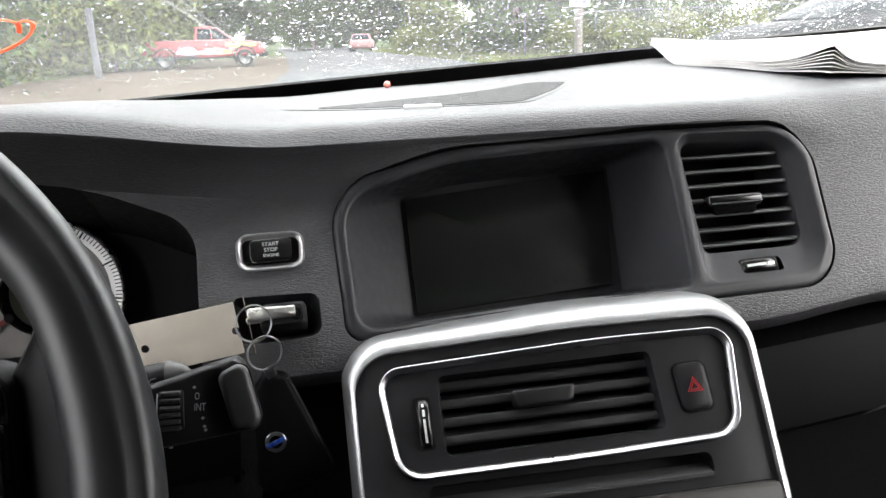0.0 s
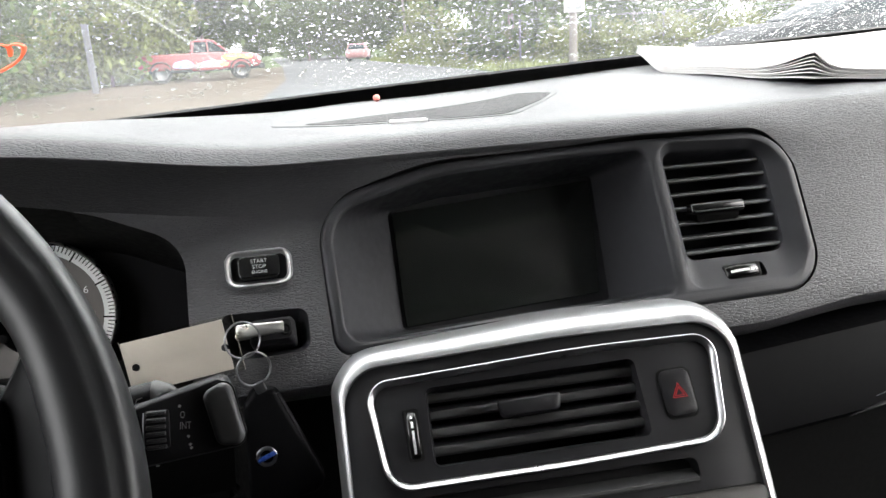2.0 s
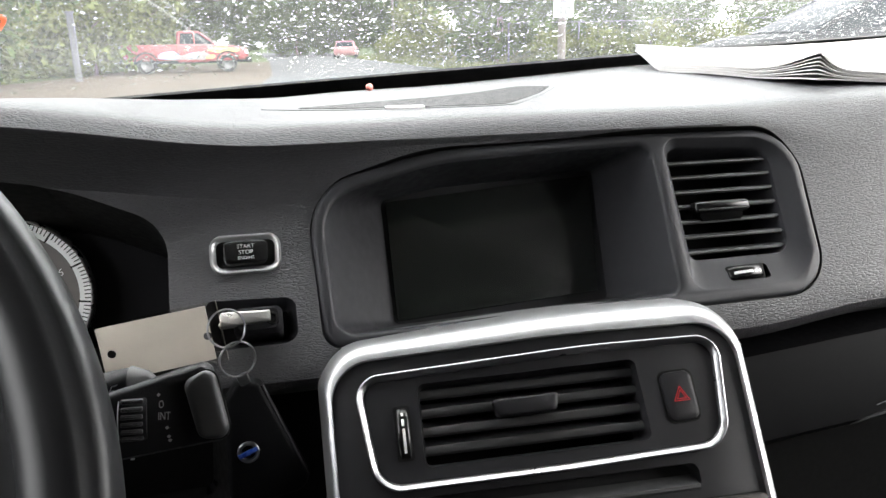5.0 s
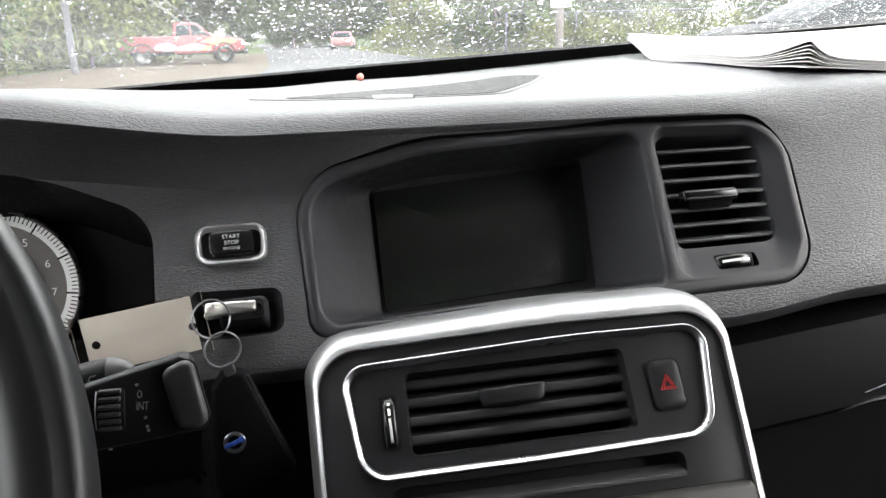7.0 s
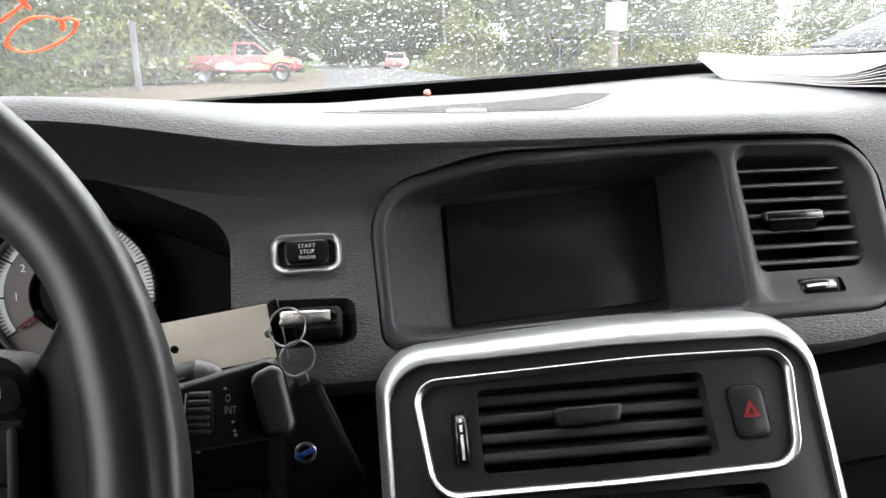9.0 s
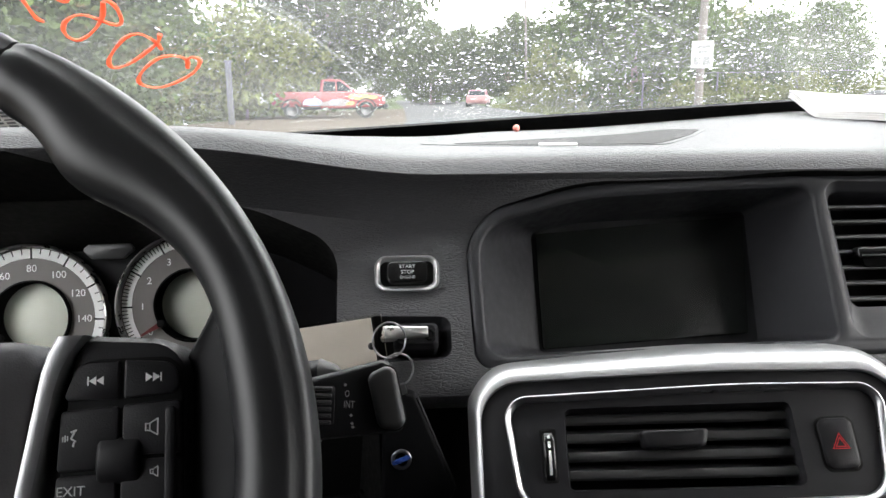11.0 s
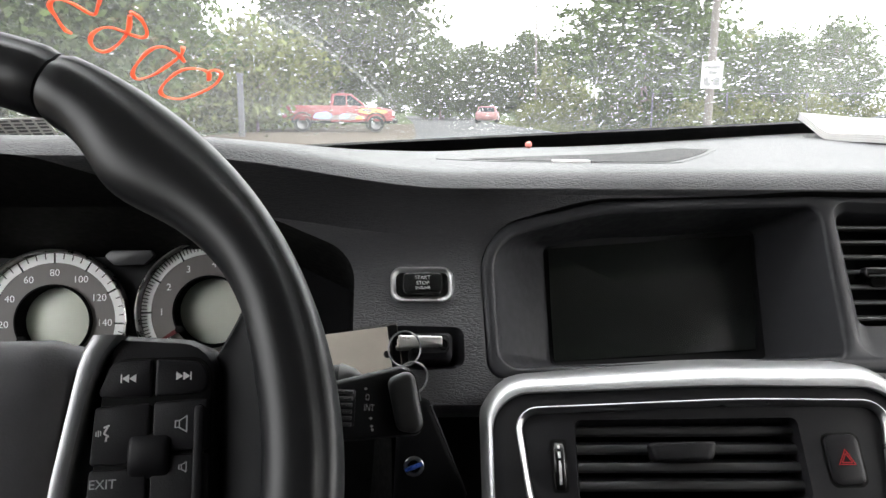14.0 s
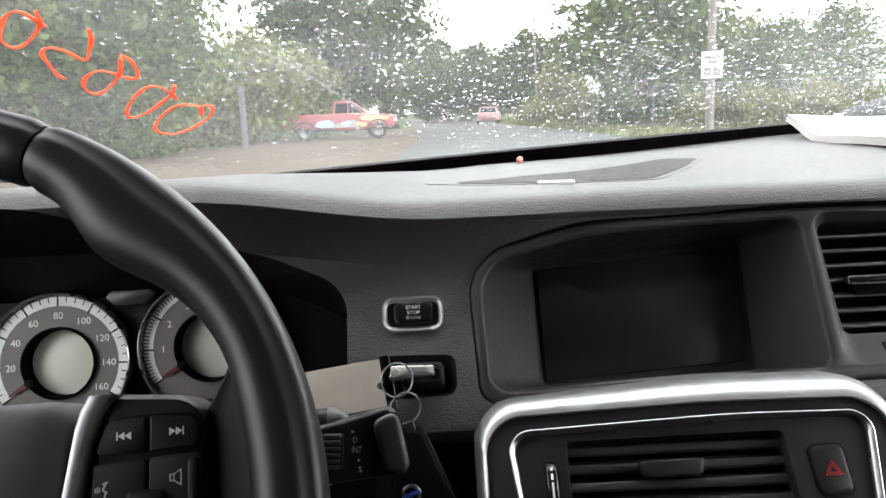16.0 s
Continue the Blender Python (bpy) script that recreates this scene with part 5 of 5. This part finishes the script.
def leafy(name, color, vary=0.45):
    m = material(name, color, 0.8, spec=0.15, vary=vary, scale=3, rough_vary=0.1)
    n, l = m.node_tree.nodes, m.node_tree.links
    b = n["Principled BSDF"]
    geo, mul = n.new("ShaderNodeNewGeometry"), n.new("ShaderNodeMapRange")
    mul.inputs["To Min"].default_value, mul.inputs["To Max"].default_value = 0.55, 1.5
    l.new(geo.outputs["Random Per Island"], mul.inputs["Value"])
    sc = n.new("ShaderNodeVectorMath")
    sc.operation = "SCALE"
    old = b.inputs["Base Color"].links[0].from_socket
    l.new(old, sc.inputs[0])
    l.new(mul.outputs[0], sc.inputs["Scale"])
    l.new(sc.outputs[0], b.inputs["Base Color"])
    tr, ms = n.new("ShaderNodeBsdfTranslucent"), n.new("ShaderNodeMixShader")
    l.new(sc.outputs[0], tr.inputs["Color"])
    ms.inputs[0].default_value = 0.3
    l.new(b.outputs[0], ms.inputs[1])
    l.new(tr.outputs[0], ms.inputs[2])
    l.new(ms.outputs[0], n["Material Output"].inputs["Surface"])
    return m


M["leaf_dark"] = leafy("deep_green_leaves", (0.048, 0.064, 0.024))
M["leaf_mid"] = leafy("summer_green_leaves", (0.055, 0.080, 0.024))
M["leaf_light"] = leafy("yellow_green_leaves", (0.110, 0.124, 0.045))
M["bark"] = material("grey_brown_bark", (0.16, 0.13, 0.105), 0.9, vary=0.25, scale=8, bump=0.02, bump_scale=14)


def crown_mesh(seed, mat, height, width, low, count, leaf):
    """Many small leaves in clumps, with gaps and an uneven outline."""
    rnd = random.Random(seed)
    verts, faces = [], []
    clumps = []
    while len(clumps) < count // 34:
        v = Vector((rnd.uniform(-1, 1), rnd.uniform(-1, 1), rnd.uniform(-1, 1)))
        d = v.length
        if d > 1 or (d < 0.45 and rnd.random() < 0.6):
            continue
        k = 1 + 0.45 * noise.noise(v.normalized() * 1.7 + Vector((seed, 0, 0)))
        wide = width / 2 * k * (1.0 if v.z < 0.2 else 1.0 - 0.35 * v.z)
        clumps.append((Vector((v.x * wide, v.y * wide, low + (height - low) * (0.5 + 0.5 * v.z * min(k, 1.1)))), rnd.uniform(0.35, 0.8) * width / 7))
    for c, cr in clumps:
        for _ in range(34):
            p = c + Vector((rnd.gauss(0, 1), rnd.gauss(0, 1), rnd.gauss(0, 0.7))) * cr
            n1 = Vector((rnd.gauss(0, 1), rnd.gauss(0, 1), rnd.gauss(0, 1))).normalized()
            n2 = n1.cross(Vector((rnd.gauss(0, 1), rnd.gauss(0, 1), rnd.gauss(0, 1)))).normalized()
            s = leaf * (rnd.uniform(0.6, 1.5) if _ > 5 else 1.8)
            p = p if _ > 5 else c + (p - c) * 0.5
            b = len(verts)
            verts += [p - n1 * s, p + n2 * s * 0.55, p + n1 * s, p - n2 * s * 0.55]
            faces.append((b, b + 1, b + 2, b + 3))
    me = bpy.data.meshes.new("crown")
    me.from_pydata(verts, [], faces)
    me.materials.append(mat)
    return me


def tree(seed, mat, height, width, low, count=4200, leaf=0.16, label="", bare=0):
    t = thing("tree", Matrix.Identity(4), label, "tree", "roadside trees")
    rnd = random.Random(seed + 50)
    r = 0.03 * height * 0.6
    tr = bmesh.new()
    tube([(0, 0, -0.1), (0.05, 0.02, height * 0.2), (-0.05, 0.06, height * 0.45), (0.04, 0, height * 0.8)], [r * 1.25, r, r * 0.7, r * 0.2], 9, bm=tr)
    for i in range(7):
        a, z = rnd.uniform(0, 6.28), height * rnd.uniform(0.25, 0.6)
        e = Vector((math.cos(a), math.sin(a), 0)) * width * 0.36
        tube([(0, 0, z), (e.x * 0.5, e.y * 0.5, z + height * 0.10), (e.x, e.y, z + height * 0.22)], [r * 0.45, r * 0.3, r * 0.08], 6, bm=tr)
    for i in range(bare):
        a = rnd.uniform(0, 6.28)
        tube([(0, 0, height * 0.7), (0.6 * math.cos(a), 0.6 * math.sin(a), height * 0.95), (0.9 * math.cos(a), 0.9 * math.sin(a), height * 1.18)], [r * 0.4, r * 0.25, r * 0.06], 6, bm=tr)
    part("trunk", tr, M["bark"], t)
    ob = new("crown", crown_mesh(seed, mat, height, width, low, count, leaf))
    ob.parent = t
    return t


def planted(proto, x, y, turn, k):
    c = copy_thing(proto, pose(x, y, 0, 0, 0, turn))
    c.scale = (k, k, k)
    return c


tall = tree(1, M["leaf_dark"], 13.5, 9.5, 1.2, 20000, 0.19, "tall broad dark green tree behind the gravel lot")
tall.matrix_basis = pose(-1.7, 46, 0)
screen_tree = tree(2, M["leaf_mid"], 11.0, 8.0, 0.0, 30000, 0.13, "dense green tree overgrowing the lot fence")
screen_tree.matrix_basis = pose(-9.6, 27, 0)
for x, y, a, k in ((-12.0, 21, 70, 0.95), (-16.5, 17.5, 130, 0.9), (-20, 25, 200, 1.1), (-22, 14, 20, 0.9), (-14.5, 32, 310, 1.1), (-9.2, 25.5, 250, 0.85)):
    planted(screen_tree, x, y, a, k)
for x, y, a, k in ((6.6, 86, 15, 0.42), (9.0, 88, 95, 0.46), (11.4, 86, 170, 0.40), (14.0, 84, 240, 0.44), (17.0, 80, 300, 0.42)):
    planted(screen_tree, x, y, a, k)
pale = tree(3, M["leaf_light"], 4.6, 3.8, 0.0, 5000, 0.14, "bushy yellow-green young tree at the lot edge")
pale.matrix_basis = pose(-5.3, 36, 0)
for x, y, a, k in ((-7.4, 35, 80, 0.95), (-8.6, 31, 150, 1.0), (-3.6, 40, 220, 1.0), (-10.2, 24.5, 40, 0.8), (-6.3, 38, 10, 1.15), (16.4, 38, 50, 1.1), (19.5, 37, 30, 1.1), (12.6, 48, 90, 0.9)):
    planted(pale, x, y, a, k)
distant = tree(4, M["leaf_dark"], 8.0, 6.5, 0.6, 8000, 0.20, "far dark green tree along the road")
distant.matrix_basis = pose(7.6, 78, 0)
for x, y, a, k in ((12, 80, 90, 0.95), (16, 76, 200, 1.05), (20, 74, 30, 1.0), (24, 78, 120, 1.05), (3.4, 92, 50, 0.7), (28, 70, 10, 1.0), (-10, 85, 10, 1.0), (-2, 90, 80, 0.9), (-16, 70, 20, 1.1)):
    planted(distant, x, y, a, k)
verge = tree(5, M["leaf_mid"], 8.6, 6.6, 0.5, 12000, 0.15, "leafy green tree on the grass verge", 3)
verge.matrix_basis = pose(12.3, 33, 0)
for x, y, a, k in ((14.9, 33, 60, 0.60), (18.0, 32, 140, 0.53), (21.5, 33, 220, 0.60), (25.5, 31, 300, 0.58), (29, 29, 20, 0.60), (33, 26, 100, 0.62), (37, 24, 30, 0.65), (19, 42, 30, 0.62)):
    planted(verge, x, y, a, k)
bush = tree(6, M["leaf_light"], 1.9, 2.8, 0.0, 2600, 0.07, "low weedy bush on the verge")
bush.matrix_basis = pose(10.8, 37, 0)
for i, (x, y, k) in enumerate(((12.6, 33, 0.9), (10.4, 45, 0.9), (13.4, 29.5, 0.85), (15.2, 28.5, 0.9), (17.5, 28, 1.0), (20, 27, 0.95), (22.5, 26, 1.0), (11.5, 52, 0.9), (14.5, 36, 1.1), (25, 25, 1.0))):
    planted(bush, x, y, i * 47, k)

# grass blades of the verge
def tufts():
    rnd = random.Random(9)
    verts, faces = [], []
    for _ in range(9000):
        y = rnd.uniform(17, 60)
        x = 8.8 + (y - 14) * 0.035 + rnd.random() ** 1.5 * 9
        h = rnd.uniform(0.12, 0.4)
        a = rnd.uniform(0, 6.28)
        c, s = math.cos(a) * 0.03, math.sin(a) * 0.03
        b = len(verts)
        verts += [(x - c, y - s, 0), (x + c, y + s, 0), (x + rnd.gauss(0, 0.08), y + rnd.gauss(0, 0.08), h)]
        faces.append((b, b + 1, b + 2))
    me = bpy.data.meshes.new("verge_grass")
    me.from_pydata(verts, [], faces)
    me.materials.append(M["leaf_light"])
    return tagged(new("verge_grass", me), "long rough grass along the road verge", "grass", kind="stuff")


tufts()

# pole with a sign
M["old_wood"] = material("weathered_pole_wood", (0.12, 0.105, 0.095), 0.85, vary=0.2, scale=6, bump=0.01, bump_scale=30, stretch=(1, 1, 0.1))
M["sign_ink"] = material("weathered_sign_print", (0.17, 0.17, 0.17), 0.6, vary=0.2, scale=20)
M["sign_white"] = material("white_sign_face", (0.36, 0.36, 0.345), 0.5, vary=0.05, scale=5)
M["galvanised"] = material("galvanised_steel", (0.11, 0.112, 0.115), 0.7, 0.2, vary=0.15, scale=20)
pole = thing("utility_pole", pose(9.82, 21.2, 0), "weathered grey wooden utility pole on the verge", "pole")
part("pole_shaft", tube([(0, 0, -0.1), (0.02, 0, 3), (0.06, 0, 9.5)], [0.13, 0.115, 0.10], 14), M["old_wood"], pole)
sgn = part("sign_plate", box(bmesh.new(), -0.30, 0.30, -0.19, -0.165, 1.78, 2.55, 0.008), M["sign_white"], pole, "white rectangular road sign", at=pose(0.03, 0, 0, 0, 0, -22))
for x0, x1, z0, z1 in ((-0.22, 0.22, 2.34, 2.42), (-0.10, 0.14, 2.20, 2.28), (-0.22, -0.03, 1.86, 2.10), (0.03, 0.22, 1.86, 2.10)):
    part("printed_bar", box(bmesh.new(), x0, x1, -0.196, -0.191, z0, z1), M["sign_ink"], sgn, smooth=0)
lamp_pole = thing("utility_pole", pose(13.6, 60, 0), "thin pale pole far down the road", "pole")
part("pole_shaft", tube([(0, 0, -0.1), (-0.1, 0, 5), (-0.22, 0, 9.3)], [0.10, 0.085, 0.07], 10), M["old_wood"], lamp_pole)
snag = thing("dead_tree", pose(19.8, 60, 0), "bare dead tree top standing over the leafy trees", "tree")
part("trunk", tube([(0, 0, -0.1), (-0.1, 0.1, 4), (-0.35, 0, 8), (-0.45, 0, 11.5)], [0.42, 0.36, 0.26, 0.15], 10), M["bark"], snag)
part("limb", tube([(-0.2, 0, 6.5), (0.7, 0, 8.2), (1.2, 0, 10.6)], [0.24, 0.18, 0.08], 8), M["bark"], snag)
part("limb", tube([(-0.35, 0, 8.0), (0.3, 0.1, 9.2), (0.45, 0, 10.8)], [0.16, 0.11, 0.05], 8), M["bark"], snag)
post = thing("fence_post", pose(-5.0, 29.6, 0), "grey galvanised steel fence post at the lot edge", "post")
part("post_shaft", box(bmesh.new(), -0.11, 0.11, -0.06, 0.06, -0.1, 2.35, 0.015), M["galvanised"], post)
part("post_cap", box(bmesh.new(), -0.14, 0.14, -0.09, 0.09, 2.35, 2.42, 0.01), M["galvanised"], post)
box_post = thing("meter_box", pose(-4.45, 40.0, 0), "white utility box on a short post behind the pickup", "utility box")
part("box_body", box(bmesh.new(), -0.22, 0.22, -0.15, 0.15, 1.25, 2.05, 0.03), M["sign_white"], box_post)
part("box_leg", box(bmesh.new(), -0.05, 0.05, -0.05, 0.05, -0.1, 1.26, 0.01), M["galvanised"], box_post)

fence = thing("chain_link_fence", pose(20, 27, 0, 0, 0, -28), "dull chain-link fence on steel posts along the verge", "fence")
for i in range(7):
    part("post", tube([(-9 + 3 * i, 0, -0.1), (-9 + 3 * i, 0, 1.9)], 0.035, 8), M["galvanised"], fence)
part("top_rail", tube([(-9, 0, 1.86), (9, 0, 1.86)], 0.016, 8), M["galvanised"], fence)
wires = bmesh.new()
for i in range(90):
    for d in (1, -1):
        x = -9 + 0.2 * i
        x1 = min(max(x + d * 1.8, -9), 9)
        tube([(x, 0, 0.03), (x1, 0, 0.03 + abs(x1 - x))], 0.003, 3, bm=wires)
tagged(part("wire_mesh", wires, M["galvanised"], fence, smooth=0), kind="stuff")


# houses behind the trees
M["white_siding"] = material("white_siding", (0.70, 0.70, 0.68), 0.7, vary=0.08, scale=4)
M["grey_roof"] = material("pale_grey_roof", (0.42, 0.43, 0.45), 0.7, vary=0.15, scale=6)
M["dark_pane"] = material("dark_window_pane", (0.02, 0.024, 0.028), 0.45, spec=0.03, vary=0.1, scale=2)


def house(m, w, d, h, rise, label):
    t = thing("house", m, label, "house")
    part("wall", box(bmesh.new(), -w / 2, w / 2, -d / 2, d / 2, -0.1, h), M["white_siding"], t, smooth=0)
    part("roof", loft([[Vector((x, y, z)) for y, z in ((-d / 2 - 0.4, h - 0.1), (0, h + rise), (d / 2 + 0.4, h - 0.1), (d / 2 + 0.4, h + 0.05), (0, h + rise + 0.18), (-d / 2 - 0.4, h + 0.05))] for x in (-w / 2 - 0.4, w / 2 + 0.4)], True, True), M["grey_roof"], t, smooth=0)
    for x in (-w / 3, 0, w / 3):
        f = part("window", box(bmesh.new(), x - 0.55, x + 0.55, -d / 2 - 0.06, -d / 2 + 0.02, h * 0.35, h * 0.8), M["sign_white"], t, smooth=0)
        part("pane", box(bmesh.new(), x - 0.45, x + 0.45, -d / 2 - 0.075, -d / 2 - 0.061, h * 0.38, h * 0.77), M["dark_pane"], f, smooth=0)
    return t


house(pose(-11.6, 62, 0, 0, 0, 12), 9, 7, 5.3, 1.9, "white house with a pale grey roof behind the trees")
house(pose(21.3, 70, 0, 0, 0, -8), 8, 6, 2.6, 1.2, "small white house half hidden by the verge trees")


# vehicles
def loft_x(sections):
    """Sections across a vehicle, each (x, half width, z low, z high, rounding)."""
    loops = []
    for x, hw, z0, z1, r in sections:
        o = rounded([(-hw, z0), (hw, z0), (hw, z1), (-hw, z1)], r, 4)
        loops.append([Vector((x, p.x, p.y)) for p in o])
    return loft(loops, True, True)


M["tyre"] = material("black_tyre", (0.02, 0.02, 0.02), 0.8, vary=0.2, scale=20)
M["rim"] = material("cast_alloy", (0.16, 0.16, 0.16), 0.5, 0.6, vary=0.1, scale=20)
M["headlamp"] = material("clear_headlamp", (0.6, 0.62, 0.62), 0.15, vary=0.1, scale=20)


def road_wheel(parent, x, y, r, side):
    w = part("wheel", bmesh.new(), M["tyre"], parent, at=pose(x, y, r, 90))
    lp = lambda q, z: at_w(circle(q, 28), z)
    part("tyre", loft([lp(r * 0.62, -0.11), lp(r * 0.96, -0.11), lp(r, -0.07), lp(r, 0.07), lp(r * 0.96, 0.11), lp(r * 0.62, 0.11)]), M["tyre"], w)
    part("rim", loft([lp(r * 0.63, -0.10), lp(r * 0.60, -side * 0.06), lp(r * 0.2, side * 0.09), lp(r * 0.1, side * 0.10)], True, True), M["rim"], w)


def saloon(m, paint, label, length=4.4, tall=1.42, hood_z=0.95):
    """A closed car, nose towards +x."""
    t = thing("car", m, label, "car", "parked cars")
    k = length / 4.4
    h = hood_z
    part("body", loft_x([(-2.2 * k, 0.70, 0.42, h * 0.82, 0.1), (-2.1 * k, 0.84, 0.30, h * 0.96, 0.14), (-1.2 * k, 0.89, 0.22, h * 1.02, 0.14), (0.5 * k, 0.89, 0.22, h, 0.14), (1.5 * k, 0.88, 0.24, h * 0.92, 0.14), (2.05 * k, 0.80, 0.32, h * 0.78, 0.14), (2.2 * k, 0.62, 0.40, h * 0.64, 0.1)]), paint, t)
    part("cabin_glass", loft_x([(-1.85 * k, 0.70, h * 0.9, h * 0.98, 0.03), (-1.2 * k, 0.64, h * 0.9, tall - 0.05, 0.10), (0.1 * k, 0.64, h * 0.9, tall - 0.03, 0.10), (1.05 * k, 0.74, h * 0.9, h * 0.98, 0.03)]), M["dark_pane"], t, "dark tinted glass")
    part("roof_panel", loft_x([(-1.3 * k, 0.60, tall - 0.10, tall - 0.03, 0.03), (-0.6 * k, 0.64, tall - 0.10, tall, 0.05), (0.15 * k, 0.62, tall - 0.10, tall - 0.015, 0.04)]), paint, t)
    for y in (-0.66, 0.66):
        part("pillar", tube([(1.0 * k, y * 1.07, h * 0.95), (0.12 * k, y * 0.98, tall - 0.06)], 0.035, 8), paint, t)
        part("pillar", tube([(-0.45 * k, y * 1.08, h * 0.95), (-0.5 * k, y * 0.98, tall - 0.05)], 0.045, 8), paint, t)
        part("pillar", tube([(-1.75 * k, y * 1.05, h * 0.95), (-1.2 * k, y * 0.96, tall - 0.06)], 0.05, 8), paint, t)
        part("headlight", box(bmesh.new(), 1.95 * k, 2.13 * k, y - 0.14, y + 0.14, h * 0.60, h * 0.74, 0.03), M["headlamp"], t, "clear headlight")
    for x in (-1.35 * k, 1.38 * k):
        for y in (-0.80, 0.80):
            road_wheel(t, x, y, 0.32, -1 if y < 0 else 1)
    return t


# reds dulled and paled, with outdoor haze put into the paint colour
M["red_paint"] = material("muted_red_paint", (0.20, 0.036, 0.040), 0.45, vary=0.15, scale=3, coat=0.4)
M["dark_paint"] = material("dark_grey_paint", (0.020, 0.021, 0.023), 0.6, spec=0.08, vary=0.12, scale=3)
M["pale_red_paint"] = material("hazed_red_paint", (0.26, 0.12, 0.12), 0.5, vary=0.2, scale=3, coat=0.3)
saloon(pose(9.9, 61.5, 0, 0, 0, 76), M["pale_red_paint"], "small pale red car parked far down the road", 3.7, 1.38)
saloon(pose(8.7, 9.0, 0, 0, 0, 171), M["dark_paint"], "dark grey parked car beside the road", 5.0, 1.75, 1.22)


def pickup(m):
    t = thing("pickup_truck", m, "red pickup truck with painted white, blue and yellow side graphics", "pickup truck")
    red = M["red_paint"]
    part("chassis", box(bmesh.new(), -2.6, 2.5, -0.75, 0.75, 0.42, 0.62, 0.03), M["tyre"], t)
    part("cargo_bed", loft_x([(-2.72, 0.90, 0.62, 1.22, 0.06), (-2.66, 0.95, 0.56, 1.25, 0.07), (-0.42, 0.95, 0.56, 1.25, 0.07)]), red, t)
    part("cab", loft_x([(-0.40, 0.95, 0.48, 1.25, 0.07), (0.9, 0.95, 0.48, 1.25, 0.07)]), red, t)
    part("bonnet", loft_x([(0.9, 0.95, 0.50, 1.24, 0.08), (1.9, 0.94, 0.52, 1.18, 0.10), (2.5, 0.88, 0.55, 1.08, 0.12), (2.62, 0.82, 0.60, 0.98, 0.1)]), red, t)
    part("cab_glass", loft_x([(-0.36, 0.78, 1.2, 1.30, 0.03), (-0.26, 0.72, 1.2, 1.76, 0.08), (0.55, 0.72, 1.2, 1.76, 0.08), (1.25, 0.80, 1.2, 1.27, 0.03)]), M["dark_pane"], t, "dark cab glass")
    part("cab_roof", loft_x([(-0.34, 0.68, 1.70, 1.80, 0.04), (0.1, 0.74, 1.70, 1.84, 0.05), (0.62, 0.70, 1.70, 1.80, 0.04)]), red, t)
    for y in (-0.78, 0.78):
        part("pillar", tube([(-0.36, y, 1.22), (-0.27, y * 0.93, 1.77)], 0.07, 8), red, t)
        part("pillar", tube([(1.22, y, 1.24), (0.56, y * 0.93, 1.77)], 0.045, 8), red, t)
        part("pillar", tube([(0.36, y, 1.22), (0.34, y * 0.94, 1.77)], 0.03, 8), red, t)
        part("headlight", box(bmesh.new(), 2.50, 2.64, y - 0.12, y + 0.10, 0.80, 0.96, 0.03), M["headlamp"], t)
    part("bumper", box(bmesh.new(), 2.52, 2.78, -0.92, 0.92, 0.42, 0.66, 0.06), M["tyre"], t, "dark front bumper")
    part("bumper", box(bmesh.new(), -2.86, -2.70, -0.88, 0.88, 0.46, 0.64, 0.04), M["tyre"], t)
    for x in (-1.72, 1.72):
        for y in (-0.84, 0.84):
            road_wheel(t, x, y, 0.40, -1 if y < 0 else 1)
        part("wheel_arch", tube([(x + 0.48 * math.cos(a), -0.955, 0.44 + 0.48 * math.sin(a)) for a in [math.pi * i / 12 for i in range(13)]], 0.035, 6), M["tyre"], t)
    M["art_white"] = material("painted_white", (0.19, 0.165, 0.165), 0.4, vary=0.1, scale=4)
    M["art_blue"] = material("painted_blue", (0.22, 0.29, 0.48), 0.4, vary=0.2, scale=6)
    M["art_yellow"] = material("painted_yellow", (0.46, 0.27, 0.10), 0.4, vary=0.2, scale=6)
    side = lambda pts, z: [Vector((x, z)) for x, z in pts]
    for mat, pts, off in (("art_white", [(-1.0, 0.60), (0.75, 0.58), (1.1, 0.80), (0.5, 0.95), (-0.2, 0.80), (-0.9, 0.78)], 0.957), ("art_blue", [(-1.3, 0.66), (-0.5, 0.62), (-0.25, 0.78), (-0.6, 0.98), (-1.1, 0.90)], 0.963),
                          ("art_blue", [(-0.1, 0.64), (0.35, 0.64), (0.55, 0.82), (0.15, 0.90)], 0.963), ("art_yellow", [(0.75, 0.98), (1.3, 0.86), (2.2, 0.90), (2.35, 1.02), (1.7, 1.12), (1.1, 1.14)], 0.962),
                          ("art_yellow", [(0.7, 0.62), (1.15, 0.62), (1.2, 0.80), (0.85, 0.78)], 0.963), ("art_white", [(1.0, 1.02), (1.5, 0.98), (1.6, 1.08), (1.2, 1.12)], 0.966)):
        o = rounded(pts, 0.12, 4)
        part("side_graphic", loft([[Vector((p.x, -off + 0.02, p.y)) for p in o], [Vector((p.x, -off, p.y)) for p in o]], True, True), M[mat], t, smooth=0)
    return t


pickup(pose(-1.5, 36.6, 0, 0, 0, 3))
